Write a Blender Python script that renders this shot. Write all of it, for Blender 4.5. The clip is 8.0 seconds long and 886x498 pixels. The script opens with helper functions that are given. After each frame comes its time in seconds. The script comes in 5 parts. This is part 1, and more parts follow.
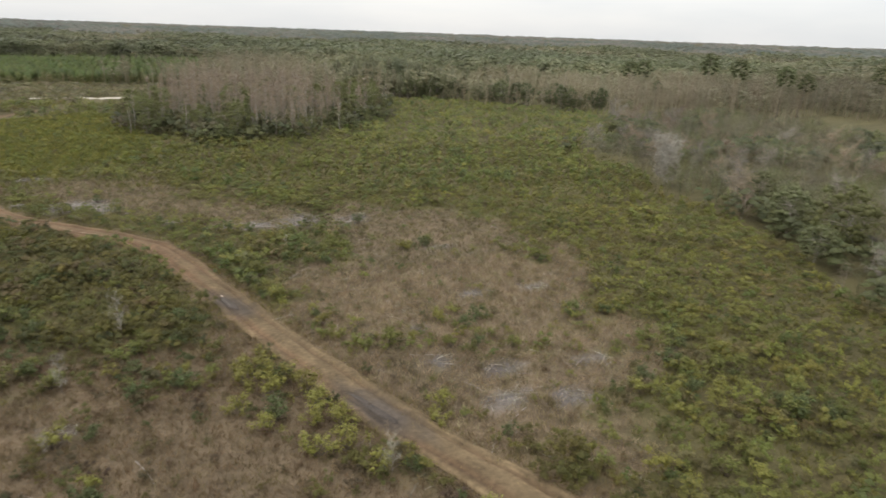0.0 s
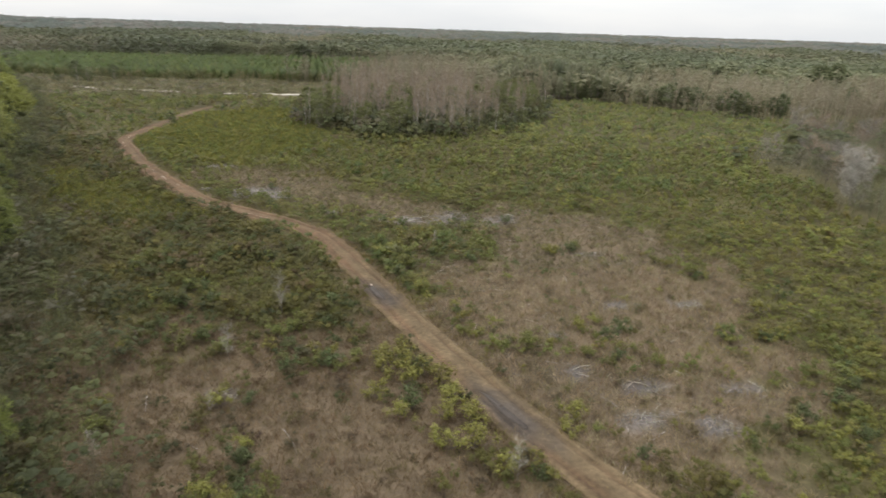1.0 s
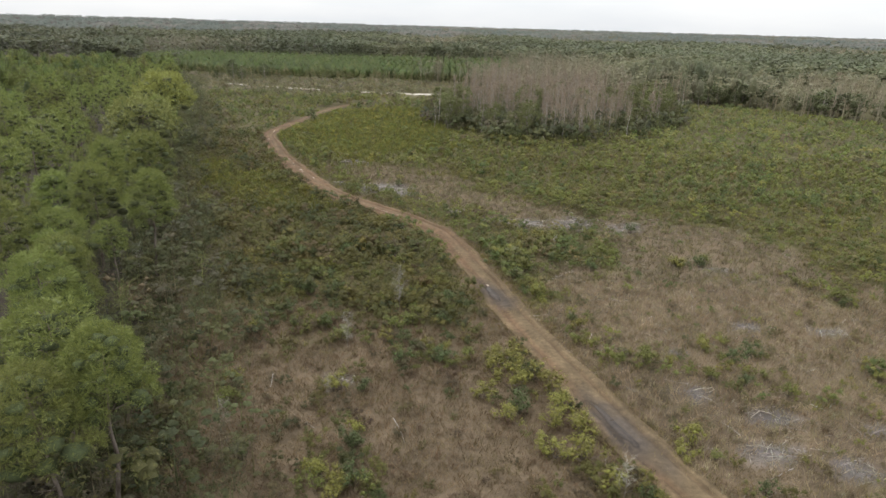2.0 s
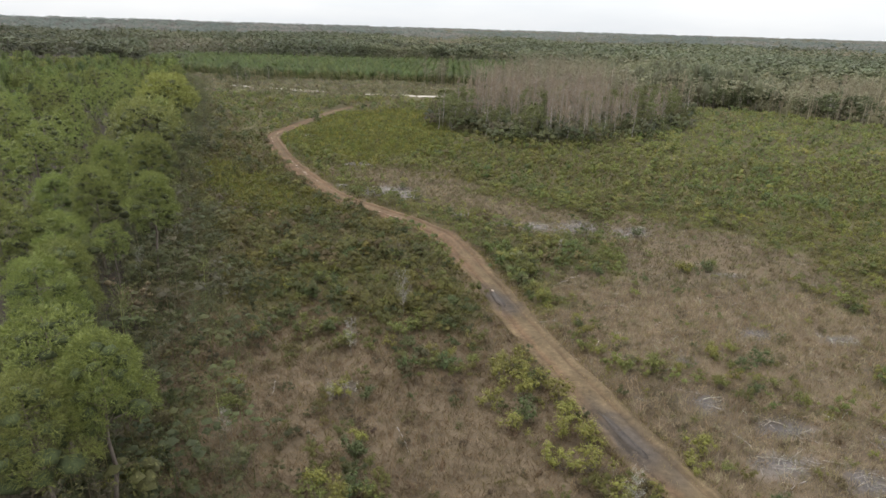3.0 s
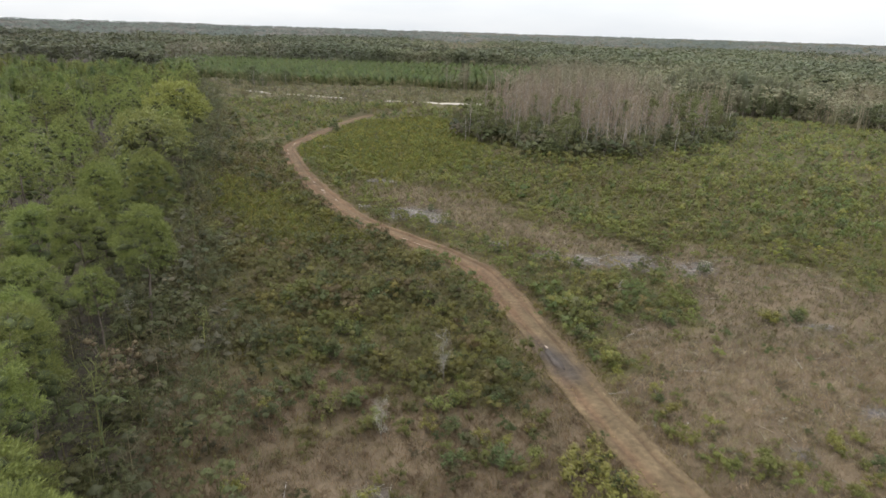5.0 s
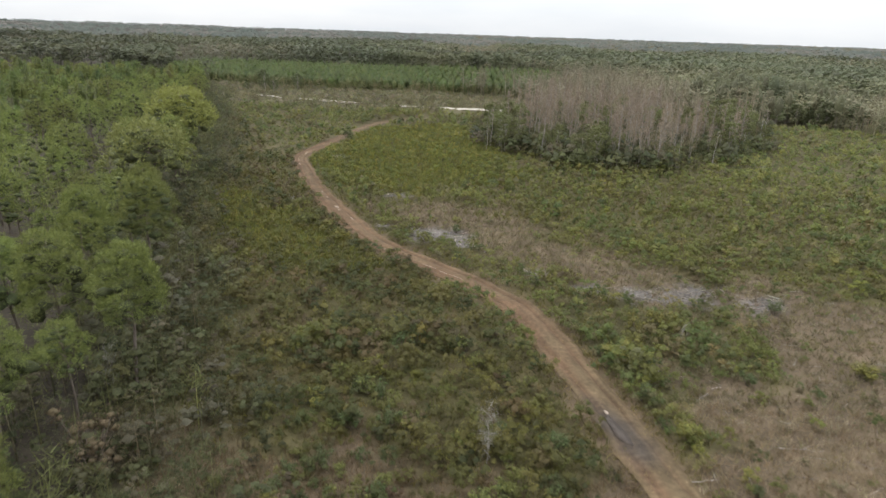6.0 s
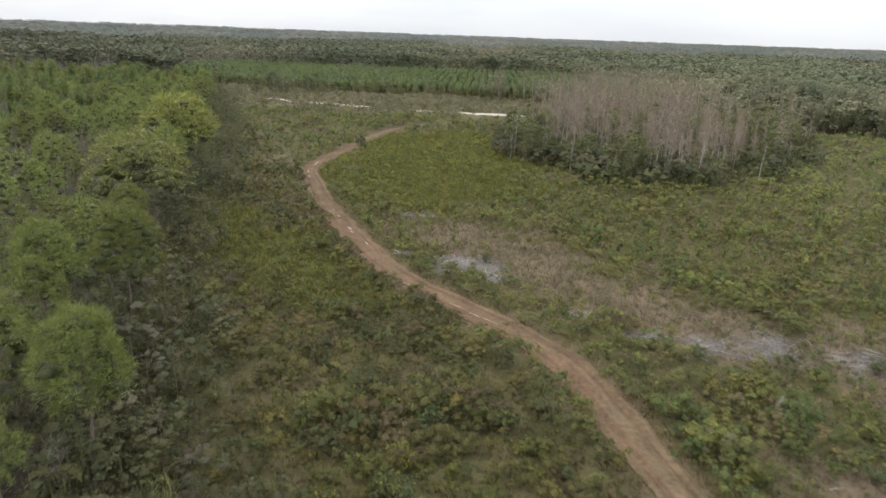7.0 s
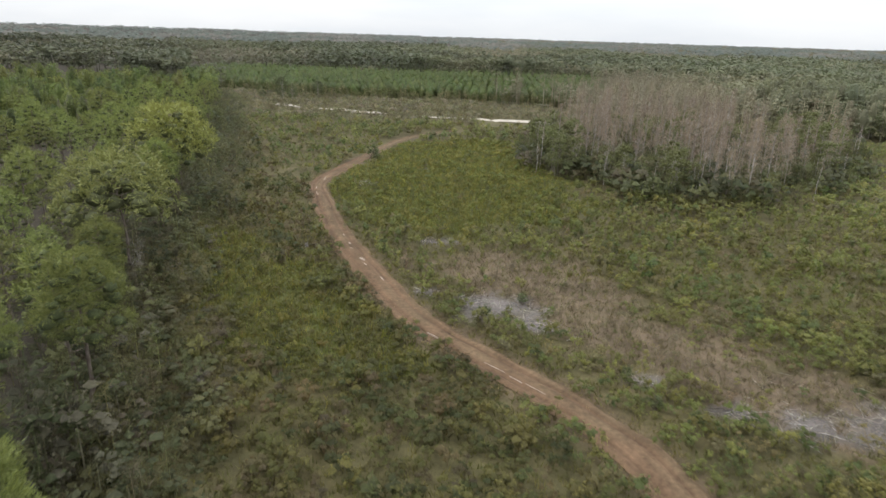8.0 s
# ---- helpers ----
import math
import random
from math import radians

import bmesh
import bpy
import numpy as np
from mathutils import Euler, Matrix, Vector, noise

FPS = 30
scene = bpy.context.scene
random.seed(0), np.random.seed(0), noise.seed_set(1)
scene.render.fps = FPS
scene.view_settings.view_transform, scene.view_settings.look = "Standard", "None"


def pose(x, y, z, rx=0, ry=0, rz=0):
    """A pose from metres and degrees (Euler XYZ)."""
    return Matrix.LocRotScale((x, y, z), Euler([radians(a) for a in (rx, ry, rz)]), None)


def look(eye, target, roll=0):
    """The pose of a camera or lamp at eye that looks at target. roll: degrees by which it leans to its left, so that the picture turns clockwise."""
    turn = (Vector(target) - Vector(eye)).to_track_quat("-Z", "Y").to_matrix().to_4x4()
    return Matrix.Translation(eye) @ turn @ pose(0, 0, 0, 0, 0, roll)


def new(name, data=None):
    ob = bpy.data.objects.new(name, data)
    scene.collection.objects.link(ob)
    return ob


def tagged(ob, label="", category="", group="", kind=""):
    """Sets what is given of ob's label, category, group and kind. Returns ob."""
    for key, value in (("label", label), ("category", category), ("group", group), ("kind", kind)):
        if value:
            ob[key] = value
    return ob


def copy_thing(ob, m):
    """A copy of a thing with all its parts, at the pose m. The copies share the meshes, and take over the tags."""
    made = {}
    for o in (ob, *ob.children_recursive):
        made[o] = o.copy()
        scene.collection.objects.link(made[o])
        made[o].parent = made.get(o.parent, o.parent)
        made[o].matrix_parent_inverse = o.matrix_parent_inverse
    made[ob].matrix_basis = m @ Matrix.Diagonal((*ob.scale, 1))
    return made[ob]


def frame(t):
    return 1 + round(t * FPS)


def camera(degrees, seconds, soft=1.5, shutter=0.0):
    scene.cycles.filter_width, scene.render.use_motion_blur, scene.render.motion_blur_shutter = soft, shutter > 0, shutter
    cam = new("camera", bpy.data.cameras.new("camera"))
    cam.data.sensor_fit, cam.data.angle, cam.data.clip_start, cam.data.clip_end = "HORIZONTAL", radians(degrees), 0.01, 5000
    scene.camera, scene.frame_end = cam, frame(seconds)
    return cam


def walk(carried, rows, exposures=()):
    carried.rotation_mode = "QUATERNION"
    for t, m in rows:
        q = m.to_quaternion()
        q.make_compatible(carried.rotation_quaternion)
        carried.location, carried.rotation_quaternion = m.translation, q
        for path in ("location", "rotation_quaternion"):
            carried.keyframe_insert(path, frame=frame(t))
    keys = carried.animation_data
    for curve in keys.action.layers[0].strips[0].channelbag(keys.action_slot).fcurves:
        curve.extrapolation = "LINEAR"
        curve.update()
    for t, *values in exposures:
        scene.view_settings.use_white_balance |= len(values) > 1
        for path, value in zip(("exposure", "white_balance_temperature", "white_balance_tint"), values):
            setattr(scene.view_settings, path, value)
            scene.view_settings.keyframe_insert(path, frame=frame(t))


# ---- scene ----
cam = camera(70.3, 8.0, 1.5, 0.35)
PATH = [
    (0, (0.125, -1.744, 21.033), (0.955, -0.045, 20.379), 2.0),
    (0.5, (0.318, -1.733, 21.097), (0.927, 0.054, 20.436), 1.8),
    (1, (0.353, -1.779, 21.123), (0.741, 0.067, 20.458), 1.8),
    (1.5, (0.4, -1.824, 21.19), (0.559, 0.053, 20.519), 1.7),
    (2, (0.475, -1.881, 21.22), (0.485, 0.003, 20.547), 1.6),
    (3.5, (0.126, 0.016, 21.289), (0.12, 1.902, 20.624), 1.7),
    (4, (-0.321, 2.103, 21.353), (-0.342, 3.99, 20.69), 1.8),
    (5.5, (-2.93, 11.479, 21.265), (-2.992, 13.367, 20.609), 1.8),
    (6, (-4.03, 15.519, 21.243), (-4.109, 17.408, 20.59), 1.9),
    (6.5, (-5.135, 19.861, 21.189), (-5.231, 21.75, 20.538), 1.8),
    (7, (-6.25, 24.482, 21.146), (-6.36, 26.37, 20.496), 2.0),
    (7.5, (-7.366, 29.315, 21.08), (-7.494, 31.203, 20.433), 1.8),
    (8, (-8.502, 33.998, 21.064), (-8.644, 35.886, 20.419), 1.8),
]
# seconds, stops, white balance
EXPOSURES = [(0, -0.08, 6750, 10), (1, -0.04, 6620, 10), (2, 0.02, 6500, 10), (4, 0.03, 6440, 10), (8, 0.03, 6380, 10)]
walk(cam, [(t, look(e, g, r)) for t, e, g, r in PATH], EXPOSURES)

# ---- sky and sun ----
SUN_EL, SUN_AZ = radians(52), radians(-75)
world = bpy.data.worlds.new("overcast_sky")
scene.world = world
world.use_nodes = True
wn, wl = world.node_tree.nodes, world.node_tree.links
wn.clear()
w_out, w_bg = wn.new("ShaderNodeOutputWorld"), wn.new("ShaderNodeBackground")
w_sky, w_mix, w_noise = wn.new("ShaderNodeTexSky"), wn.new("ShaderNodeMix"), wn.new("ShaderNodeTexNoise")
w_map, w_tc, w_ramp, w_scale = wn.new("ShaderNodeMapping"), wn.new("ShaderNodeTexCoord"), wn.new("ShaderNodeValToRGB"), wn.new("ShaderNodeVectorMath")
w_sky.sky_type, w_sky.sun_disc, w_sky.sun_elevation, w_sky.sun_rotation = "NISHITA", False, SUN_EL, SUN_AZ
w_mix.data_type = "RGBA"
w_mix.inputs[0].default_value = 0.86
w_map.inputs["Scale"].default_value = (2.0, 2.0, 9.0)
w_noise.inputs["Scale"].default_value, w_noise.inputs["Detail"].default_value = 1.6, 6.0
w_ramp.color_ramp.elements[0].position, w_ramp.color_ramp.elements[0].color = 0.30, (0.86, 0.90, 0.95, 1)
w_ramp.color_ramp.elements[1].position, w_ramp.color_ramp.elements[1].color = 0.70, (1.04, 1.05, 1.06, 1)
w_scale.operation = "SCALE"
w_scale.inputs["Scale"].default_value = 0.10
wl.new(w_tc.outputs["Generated"], w_map.inputs["Vector"])
wl.new(w_map.outputs["Vector"], w_noise.inputs["Vector"])
wl.new(w_noise.outputs["Fac"], w_ramp.inputs["Fac"])
wl.new(w_sky.outputs["Color"], w_scale.inputs[0])
wl.new(w_scale.outputs["Vector"], w_mix.inputs[6])
wl.new(w_ramp.outputs["Color"], w_mix.inputs[7])
# an overcast sky is about three times as bright overhead as at the horizon
w_sep, w_clip, w_lift, w_over = wn.new("ShaderNodeSeparateXYZ"), wn.new("ShaderNodeMath"), wn.new("ShaderNodeMath"), wn.new("ShaderNodeVectorMath")
w_clip.operation, w_lift.operation, w_over.operation = "MAXIMUM", "MULTIPLY_ADD", "SCALE"
w_clip.inputs[1].default_value, w_lift.inputs[1].default_value, w_lift.inputs[2].default_value = 0.0, 2.0, 1.0
wl.new(w_tc.outputs["Generated"], w_sep.inputs[0])
wl.new(w_sep.outputs["Z"], w_clip.inputs[0])
wl.new(w_clip.outputs[0], w_lift.inputs[0])
wl.new(w_lift.outputs[0], w_over.inputs["Scale"])
wl.new(w_mix.outputs[2], w_over.inputs[0])
wl.new(w_over.outputs[0], w_bg.inputs["Color"])
wl.new(w_bg.outputs["Background"], w_out.inputs["Surface"])
w_bg.inputs["Strength"].default_value = 1.0

sun = new("sun", bpy.data.lights.new("sun", "SUN"))
sun.data.energy, sun.data.angle, sun.data.color = 1.1, radians(14), (1.0, 0.95, 0.86)
sun.matrix_world = look((math.sin(SUN_AZ) * 60, math.cos(SUN_AZ) * 60, 60 * math.tan(SUN_EL)), (0, 0, 0))
scene.view_settings.exposure = 0.0


# ---- materials ----
def material(name):
    m = bpy.data.materials.new(name)
    m.use_nodes = True
    n = m.node_tree.nodes
    n.clear()
    return m, n, m.node_tree.links


def math_node(n, l, op, a, b):
    k = n.new("ShaderNodeMath")
    k.operation = op
    for i, v in enumerate((a, b)):
        if isinstance(v, (int, float)):
            k.inputs[i].default_value = v
        else:
            l.new(v, k.inputs[i])
    return k.outputs[0]


def leafy(name, colour=None, spread=0.5, through_light=0.45, rough=0.6):
    """Foliage: a colour of its own, or the 'col' attribute; each leaf and each plant a little different."""
    m, n, l = material(name)
    out, add = n.new("ShaderNodeOutputMaterial"), n.new("ShaderNodeMixShader")
    bsdf, trans = n.new("ShaderNodeBsdfPrincipled"), n.new("ShaderNodeBsdfTranslucent")
    geo, hsv = n.new("ShaderNodeNewGeometry"), n.new("ShaderNodeHueSaturation")
    if colour is None:
        src = n.new("ShaderNodeAttribute")
        src.attribute_name = "col"
        l.new(src.outputs["Color"], hsv.inputs["Color"])
        val = math_node(n, l, "MULTIPLY_ADD", geo.outputs["Random Per Island"], spread)
        val.node.inputs[2].default_value = 1.0 - spread / 2
    else:
        hsv.inputs["Color"].default_value = (*colour, 1)
        info = n.new("ShaderNodeObjectInfo")
        both = math_node(n, l, "ADD", math_node(n, l, "MULTIPLY", geo.outputs["Random Per Island"], spread),
                         math_node(n, l, "MULTIPLY", info.outputs["Random"], 0.4))
        val = math_node(n, l, "ADD", both, 0.8 - spread / 2)
        hue = math_node(n, l, "MULTIPLY_ADD", info.outputs["Random"], 0.03)
        hue.node.inputs[2].default_value = 0.485
        l.new(hue, hsv.inputs["Hue"])
    grain, bump = n.new("ShaderNodeTexNoise"), n.new("ShaderNodeBump")
    grain.inputs["Scale"].default_value, grain.inputs["Detail"].default_value, grain.inputs["Roughness"].default_value = 7.0, 4.0, 0.75
    l.new(geo.outputs["Position"], grain.inputs["Vector"])
    mottle = math_node(n, l, "MULTIPLY_ADD", grain.outputs["Fac"], 1.8)
    mottle.node.inputs[2].default_value = 0.1
    bump.inputs["Strength"].default_value, bump.inputs["Distance"].default_value = 0.5, 0.10
    l.new(grain.outputs["Fac"], bump.inputs["Height"])
    l.new(bump.outputs[0], bsdf.inputs["Normal"])
    l.new(math_node(n, l, "MULTIPLY", val, mottle), hsv.inputs["Value"])
    l.new(hsv.outputs["Color"], bsdf.inputs["Base Color"])
    l.new(hsv.outputs["Color"], trans.inputs["Color"])
    bsdf.inputs["Roughness"].default_value = rough
    bsdf.inputs["Specular IOR Level"].default_value = 0.25
    add.inputs[0].default_value = through_light
    l.new(bsdf.outputs[0], add.inputs[1])
    l.new(trans.outputs[0], add.inputs[2])
    l.new(add.outputs[0], out.inputs["Surface"])
    return m


def bark(name, dark, light, scale=6.0):
    m, n, l = material(name)
    out, bsdf, tex, ramp = n.new("ShaderNodeOutputMaterial"), n.new("ShaderNodeBsdfPrincipled"), n.new("ShaderNodeTexNoise"), n.new("ShaderNodeValToRGB")
    tc, mp, bump = n.new("ShaderNodeTexCoord"), n.new("ShaderNodeMapping"), n.new("ShaderNodeBump")
    mp.inputs["Scale"].default_value = (1, 1, 0.25)
    tex.inputs["Scale"].default_value, tex.inputs["Detail"].default_value = scale, 5
    ramp.color_ramp.elements[0].position, ramp.color_ramp.elements[0].color = 0.35, (*dark, 1)
    ramp.color_ramp.elements[1].position, ramp.color_ramp.elements[1].color = 0.65, (*light, 1)
    l.new(tc.outputs["Object"], mp.inputs[0])
    l.new(mp.outputs[0], tex.inputs["Vector"])
    l.new(tex.outputs["Fac"], ramp.inputs[0])
    l.new(ramp.outputs[0], bsdf.inputs["Base Color"])
    l.new(tex.outputs["Fac"], bump.inputs["Height"])
    bump.inputs["Strength"].default_value = 0.6
    l.new(bump.outputs[0], bsdf.inputs["Normal"])
    bsdf.inputs["Roughness"].default_value = 0.9
    bsdf.inputs["Specular IOR Level"].default_value = 0.2
    l.new(bsdf.outputs[0], out.inputs[0])
    return m


def soil(name, attribute=True, dark=(0.1, 0.08, 0.05), light=(0.2, 0.15, 0.1), rough=0.95, scales=(0.35, 4.0, 30.0), bump_by=0.5):
    """Earth: noise at three scales; with the sheet's own land-cover colour where there is one."""
    m, n, l = material(name)
    out, bsdf, geo = n.new("ShaderNodeOutputMaterial"), n.new("ShaderNodeBsdfPrincipled"), n.new("ShaderNodeNewGeometry")
    fields = []
    for s in scales:
        t = n.new("ShaderNodeTexNoise")
        t.inputs["Scale"].default_value, t.inputs["Detail"].default_value = s, 6
        l.new(geo.outputs["Position"], t.inputs["Vector"])
        fields.append(t.outputs["Fac"])
    total = math_node(n, l, "ADD", math_node(n, l, "MULTIPLY", fields[0], 0.35),
                      math_node(n, l, "ADD", math_node(n, l, "MULTIPLY", fields[1], 0.4), math_node(n, l, "MULTIPLY", fields[2], 0.25)))
    if attribute:
        src, hsv = n.new("ShaderNodeAttribute"), n.new("ShaderNodeHueSaturation")
        src.attribute_name = "col"
        l.new(src.outputs["Color"], hsv.inputs["Color"])
        val = math_node(n, l, "MULTIPLY_ADD", total, 3.0)
        val.node.inputs[2].default_value = -0.5
        l.new(val, hsv.inputs["Value"])
        l.new(hsv.outputs[0], bsdf.inputs["Base Color"])
    else:
        ramp = n.new("ShaderNodeValToRGB")
        ramp.color_ramp.elements[0].position, ramp.color_ramp.elements[0].color = 0.38, (*dark, 1)
        ramp.color_ramp.elements[1].position, ramp.color_ramp.elements[1].color = 0.62, (*light, 1)
        l.new(total, ramp.inputs[0])
        l.new(ramp.outputs[0], bsdf.inputs["Base Color"])
    bump = n.new("ShaderNodeBump")
    bump.inputs["Strength"].default_value, bump.inputs["Distance"].default_value = bump_by, 0.15
    l.new(total, bump.inputs["Height"])
    l.new(bump.outputs[0], bsdf.inputs["Normal"])
    bsdf.inputs["Roughness"].default_value = rough
    bsdf.inputs["Specular IOR Level"].default_value = 0.15
    l.new(bsdf.outputs[0], out.inputs[0])
    return m


M_GROUND = soil("ground_cover")
M_STUFF = leafy("mixed_foliage", None, 0.28, 0.36)
M_PINE = leafy("pine_needles", (0.162, 0.183, 0.047), 0.6, 0.10)
# darker crown insides put the shade between needle tufts into the colour
M_PINESHADE = leafy("shaded_pine_inside", (0.058, 0.066, 0.028), 0.2, 0.0, 0.95)
M_GOLDSHADE = leafy("shaded_golden_pine_inside", (0.082, 0.086, 0.038), 0.2, 0.0, 0.9)
M_WIDEPINE = leafy("olive_pine_needles", (0.190, 0.196, 0.060), 0.4, 0.12)
M_GOLDPINE = leafy("golden_pine_needles", (0.225, 0.222, 0.060), 0.4, 0.12)
M_PINEBARK = bark("pine_bark", (0.085, 0.065, 0.052), (0.20, 0.165, 0.135))
M_GREYBARK = bark("grey_bark", (0.15, 0.132, 0.108), (0.33, 0.30, 0.255))
M_TWIG = leafy("bare_twigs", (0.235, 0.180, 0.128), 0.5, 0.0, 0.9)
M_GREYTWIG = leafy("grey_twigs", (0.215, 0.190, 0.160), 0.5, 0.0, 0.9)
M_PALETWIG = leafy("pale_twigs", (0.285, 0.262, 0.225), 0.5, 0.0, 0.9)
M_OAK = leafy("dark_oak_leaves", (0.098, 0.112, 0.052), 0.4)
M_FAROAK = leafy("grey_green_oak_leaves", (0.130, 0.140, 0.064), 0.4, 0.3)
M_MIX = leafy("mixed_tree_leaves", (0.140, 0.146, 0.056), 0.4)
M_RUST = leafy("rust_leaves", (0.165, 0.122, 0.072), 0.4, 0.25)
M_SHRUB = leafy("shrub_leaves", (0.138, 0.144, 0.040), 0.4, 0.25)
M_YELLOW = leafy("yellow_shrub_leaves", (0.180, 0.168, 0.043), 0.4, 0.25)
M_DEEP = leafy("deep_green_leaves", (0.080, 0.098, 0.036), 0.4, 0.25)
M_STEM = bark("shrub_stem", (0.10, 0.08, 0.06), (0.22, 0.18, 0.14), 12)
M_DEAD = bark("weathered_wood", (0.24, 0.21, 0.185), (0.46, 0.42, 0.385), 10)
M_ROAD = soil("red_clay_track", True, rough=0.95, scales=(0.5, 3.0, 18.0), bump_by=0.6)
M_SPOIL = soil("washed_sand", False, (0.22, 0.165, 0.125), (0.40, 0.33, 0.27), 0.95, (0.6, 4.0, 20.0), 0.3)
M_SAND = soil("pale_sand", False, (0.30, 0.26, 0.21), (0.46, 0.42, 0.36), 0.95, (0.4, 3.0, 20.0), 0.2)
M_MUD = soil("wet_mud", False, (0.040, 0.033, 0.028), (0.085, 0.068, 0.055), 0.55, (0.6, 5.0, 25.0), 0.4)

# ---- numbers for the land ----
RS = np.random.RandomState(7)


def lattice(ix, iy, seed):
    h = (ix.astype(np.int64) * 374761393 + iy.astype(np.int64) * 668265263 + seed * 1274126177) & 0x7fffffff
    h = ((h ^ (h >> 13)) * 1103515245 + 12345) & 0x7fffffff
    h = ((h ^ (h >> 16)) * 69069 + 1) & 0x7fffffff
    return h / 0x7fffffff


def wave(x, y, size, seed=0, octaves=3):
    """Smooth noise from 0 to 1 over the plan, with features of that size in metres."""
    total, amp, weight = 0, 1.0, 0.0
    for o in range(octaves):
        fx, fy = np.asarray(x) / size * 2 ** o, np.asarray(y) / size * 2 ** o
        ix, iy = np.floor(fx), np.floor(fy)
        u, v = fx - ix, fy - iy
        u, v = u * u * (3 - 2 * u), v * v * (3 - 2 * v)
        a, b = lattice(ix, iy, seed + o), lattice(ix + 1, iy, seed + o)
        c, d = lattice(ix, iy + 1, seed + o), lattice(ix + 1, iy + 1, seed + o)
        total = total + amp * ((a * (1 - u) + b * u) * (1 - v) + (c * (1 - u) + d * u) * v)
        weight, amp = weight + amp, amp * 0.5
    return total / weight


def spline(points, step=0.5):
    """A smooth line through plan points."""
    p = np.array([points[0], *points, points[-1]], float)
    res = []
    for i in range(1, len(p) - 2):
        a, b, c, d = p[i - 1], p[i], p[i + 1], p[i + 2]
        k = max(2, int(np.hypot(*(c - b)) / step))
        for t in np.arange(k) / k:
            res.append(0.5 * (2 * b + (c - a) * t + (2 * a - 5 * b + 4 * c - d) * t ** 2 + (3 * b - a - 3 * c + d) * t ** 3))
    res.append(p[-1])
    return np.array(res)


def inside(poly, x, y):
    x, y = np.asarray(x, float), np.asarray(y, float)
    hit = np.zeros(x.shape, bool)
    for (ax, ay), (bx, by) in zip(poly, poly[1:] + poly[:1]):
        hit ^= ((ay > y) != (by > y)) & (x < (bx - ax) * (y - ay) / (by - ay + 1e-9) + ax)
    return hit


def soft_inside(polys, x, y, blur=3.0, wobble=3.0, seed=3):
    """Share of the land near a point that lies in the outlines, 0 to 1, with a ragged soft edge."""
    x, y = np.asarray(x, float), np.asarray(y, float)
    ux, uy = x + (wave(x, y, 6, seed) - 0.5) * 2 * wobble, y + (wave(x, y, 6, seed + 9) - 0.5) * 2 * wobble
    total = 0
    for k in range(7):
        r, a = blur * (0.35 + 0.1 * k) * (k > 0), k * 2.4
        hit = np.zeros(x.shape, bool)
        for p in polys:
            hit |= inside(p, ux + r * math.cos(a), uy + r * math.sin(a))
        total = total + hit
    return total / 7


TRACK = spline([(36, -30), (27, -8), (19, 10), (13.4, 22.7), (11.5, 27.1), (10, 31.5), (8.1, 37.4), (6.1, 44.1), (4.6, 50), (1.1, 61.4), (-1.1, 65.2),
                (-4.6, 69.2), (-9.3, 73.7), (-13.8, 78.7), (-18.5, 86.6), (-25.2, 99.6), (-30.9, 114), (-33.6, 122), (-33.2, 131), (-30.8, 147), (-28.2, 163), (-24, 173.7), (-18, 181)])


def track_gap(x, y):
    """Distance from the clay track's middle line."""
    x, y = np.asarray(x, float), np.asarray(y, float)
    best = np.full(x.shape, 1e9)
    near = (x > -45) & (x < 48) & (y > -42) & (y < 192)
    d = np.full(near.sum(), 1e9)
    for px, py in TRACK[::2]:
        d = np.minimum(d, (x[near] - px) ** 2 + (y[near] - py) ** 2)
    best[near] = d
    return np.sqrt(best)


EDGE_Y = np.array([-80, 0, 25, 39, 52, 62, 72, 86, 103, 128, 168, 215, 300])
EDGE_X = np.array([-14, -14, -15.5, -20, -25.5, -30, -35, -41, -45.5, -54, -69, -88, -118])


def pine_depth(x, y):
    """Metres into the pine wood from its edge; negative in the open."""
    return np.interp(y, EDGE_Y, EDGE_X) - x


STAND = [(-1, 150), (1, 134), (9, 129), (17, 121), (27, 123), (38, 132), (50, 142), (57, 155), (62, 172), (50, 186), (20, 186), (3, 176)]
THICKET = [(75, 95), (74, 74), (67, 66), (66, 50), (61, 38), (53, 26), (50, 8), (150, -20), (260, 60), (240, 130), (112, 132), (96, 108)]
STRAW = [[(-17, 35), (-17, 43), (-12, 47), (-5, 41), (2, 40), (6, 36), (9, 26), (16, 8), (-12, 8), (-13, 22)],
         [(7, 47), (10, 53), (19, 57), (28, 64), (36, 59), (36, 46), (32, 43), (34, 36), (27, 30), (25, 26), (20, 22), (18, 14), (16, 18), (12.5, 28), (9.5, 36)],
         [(-13, 86), (-4, 80), (5, 71), (14, 65), (24, 64), (35, 60), (28, 68), (22, 73), (8, 80), (-1, 93), (-15, 98), (-15, 92)]]
MEADOW = [[(-33, 135), (-31, 118), (-24, 104), (-12, 100), (4, 112), (4, 128), (-2, 150), (-10, 175), (-26, 160)],
          [(-40, 100), (-22, 88), (-14, 74), (-20, 66), (-32, 80)]]
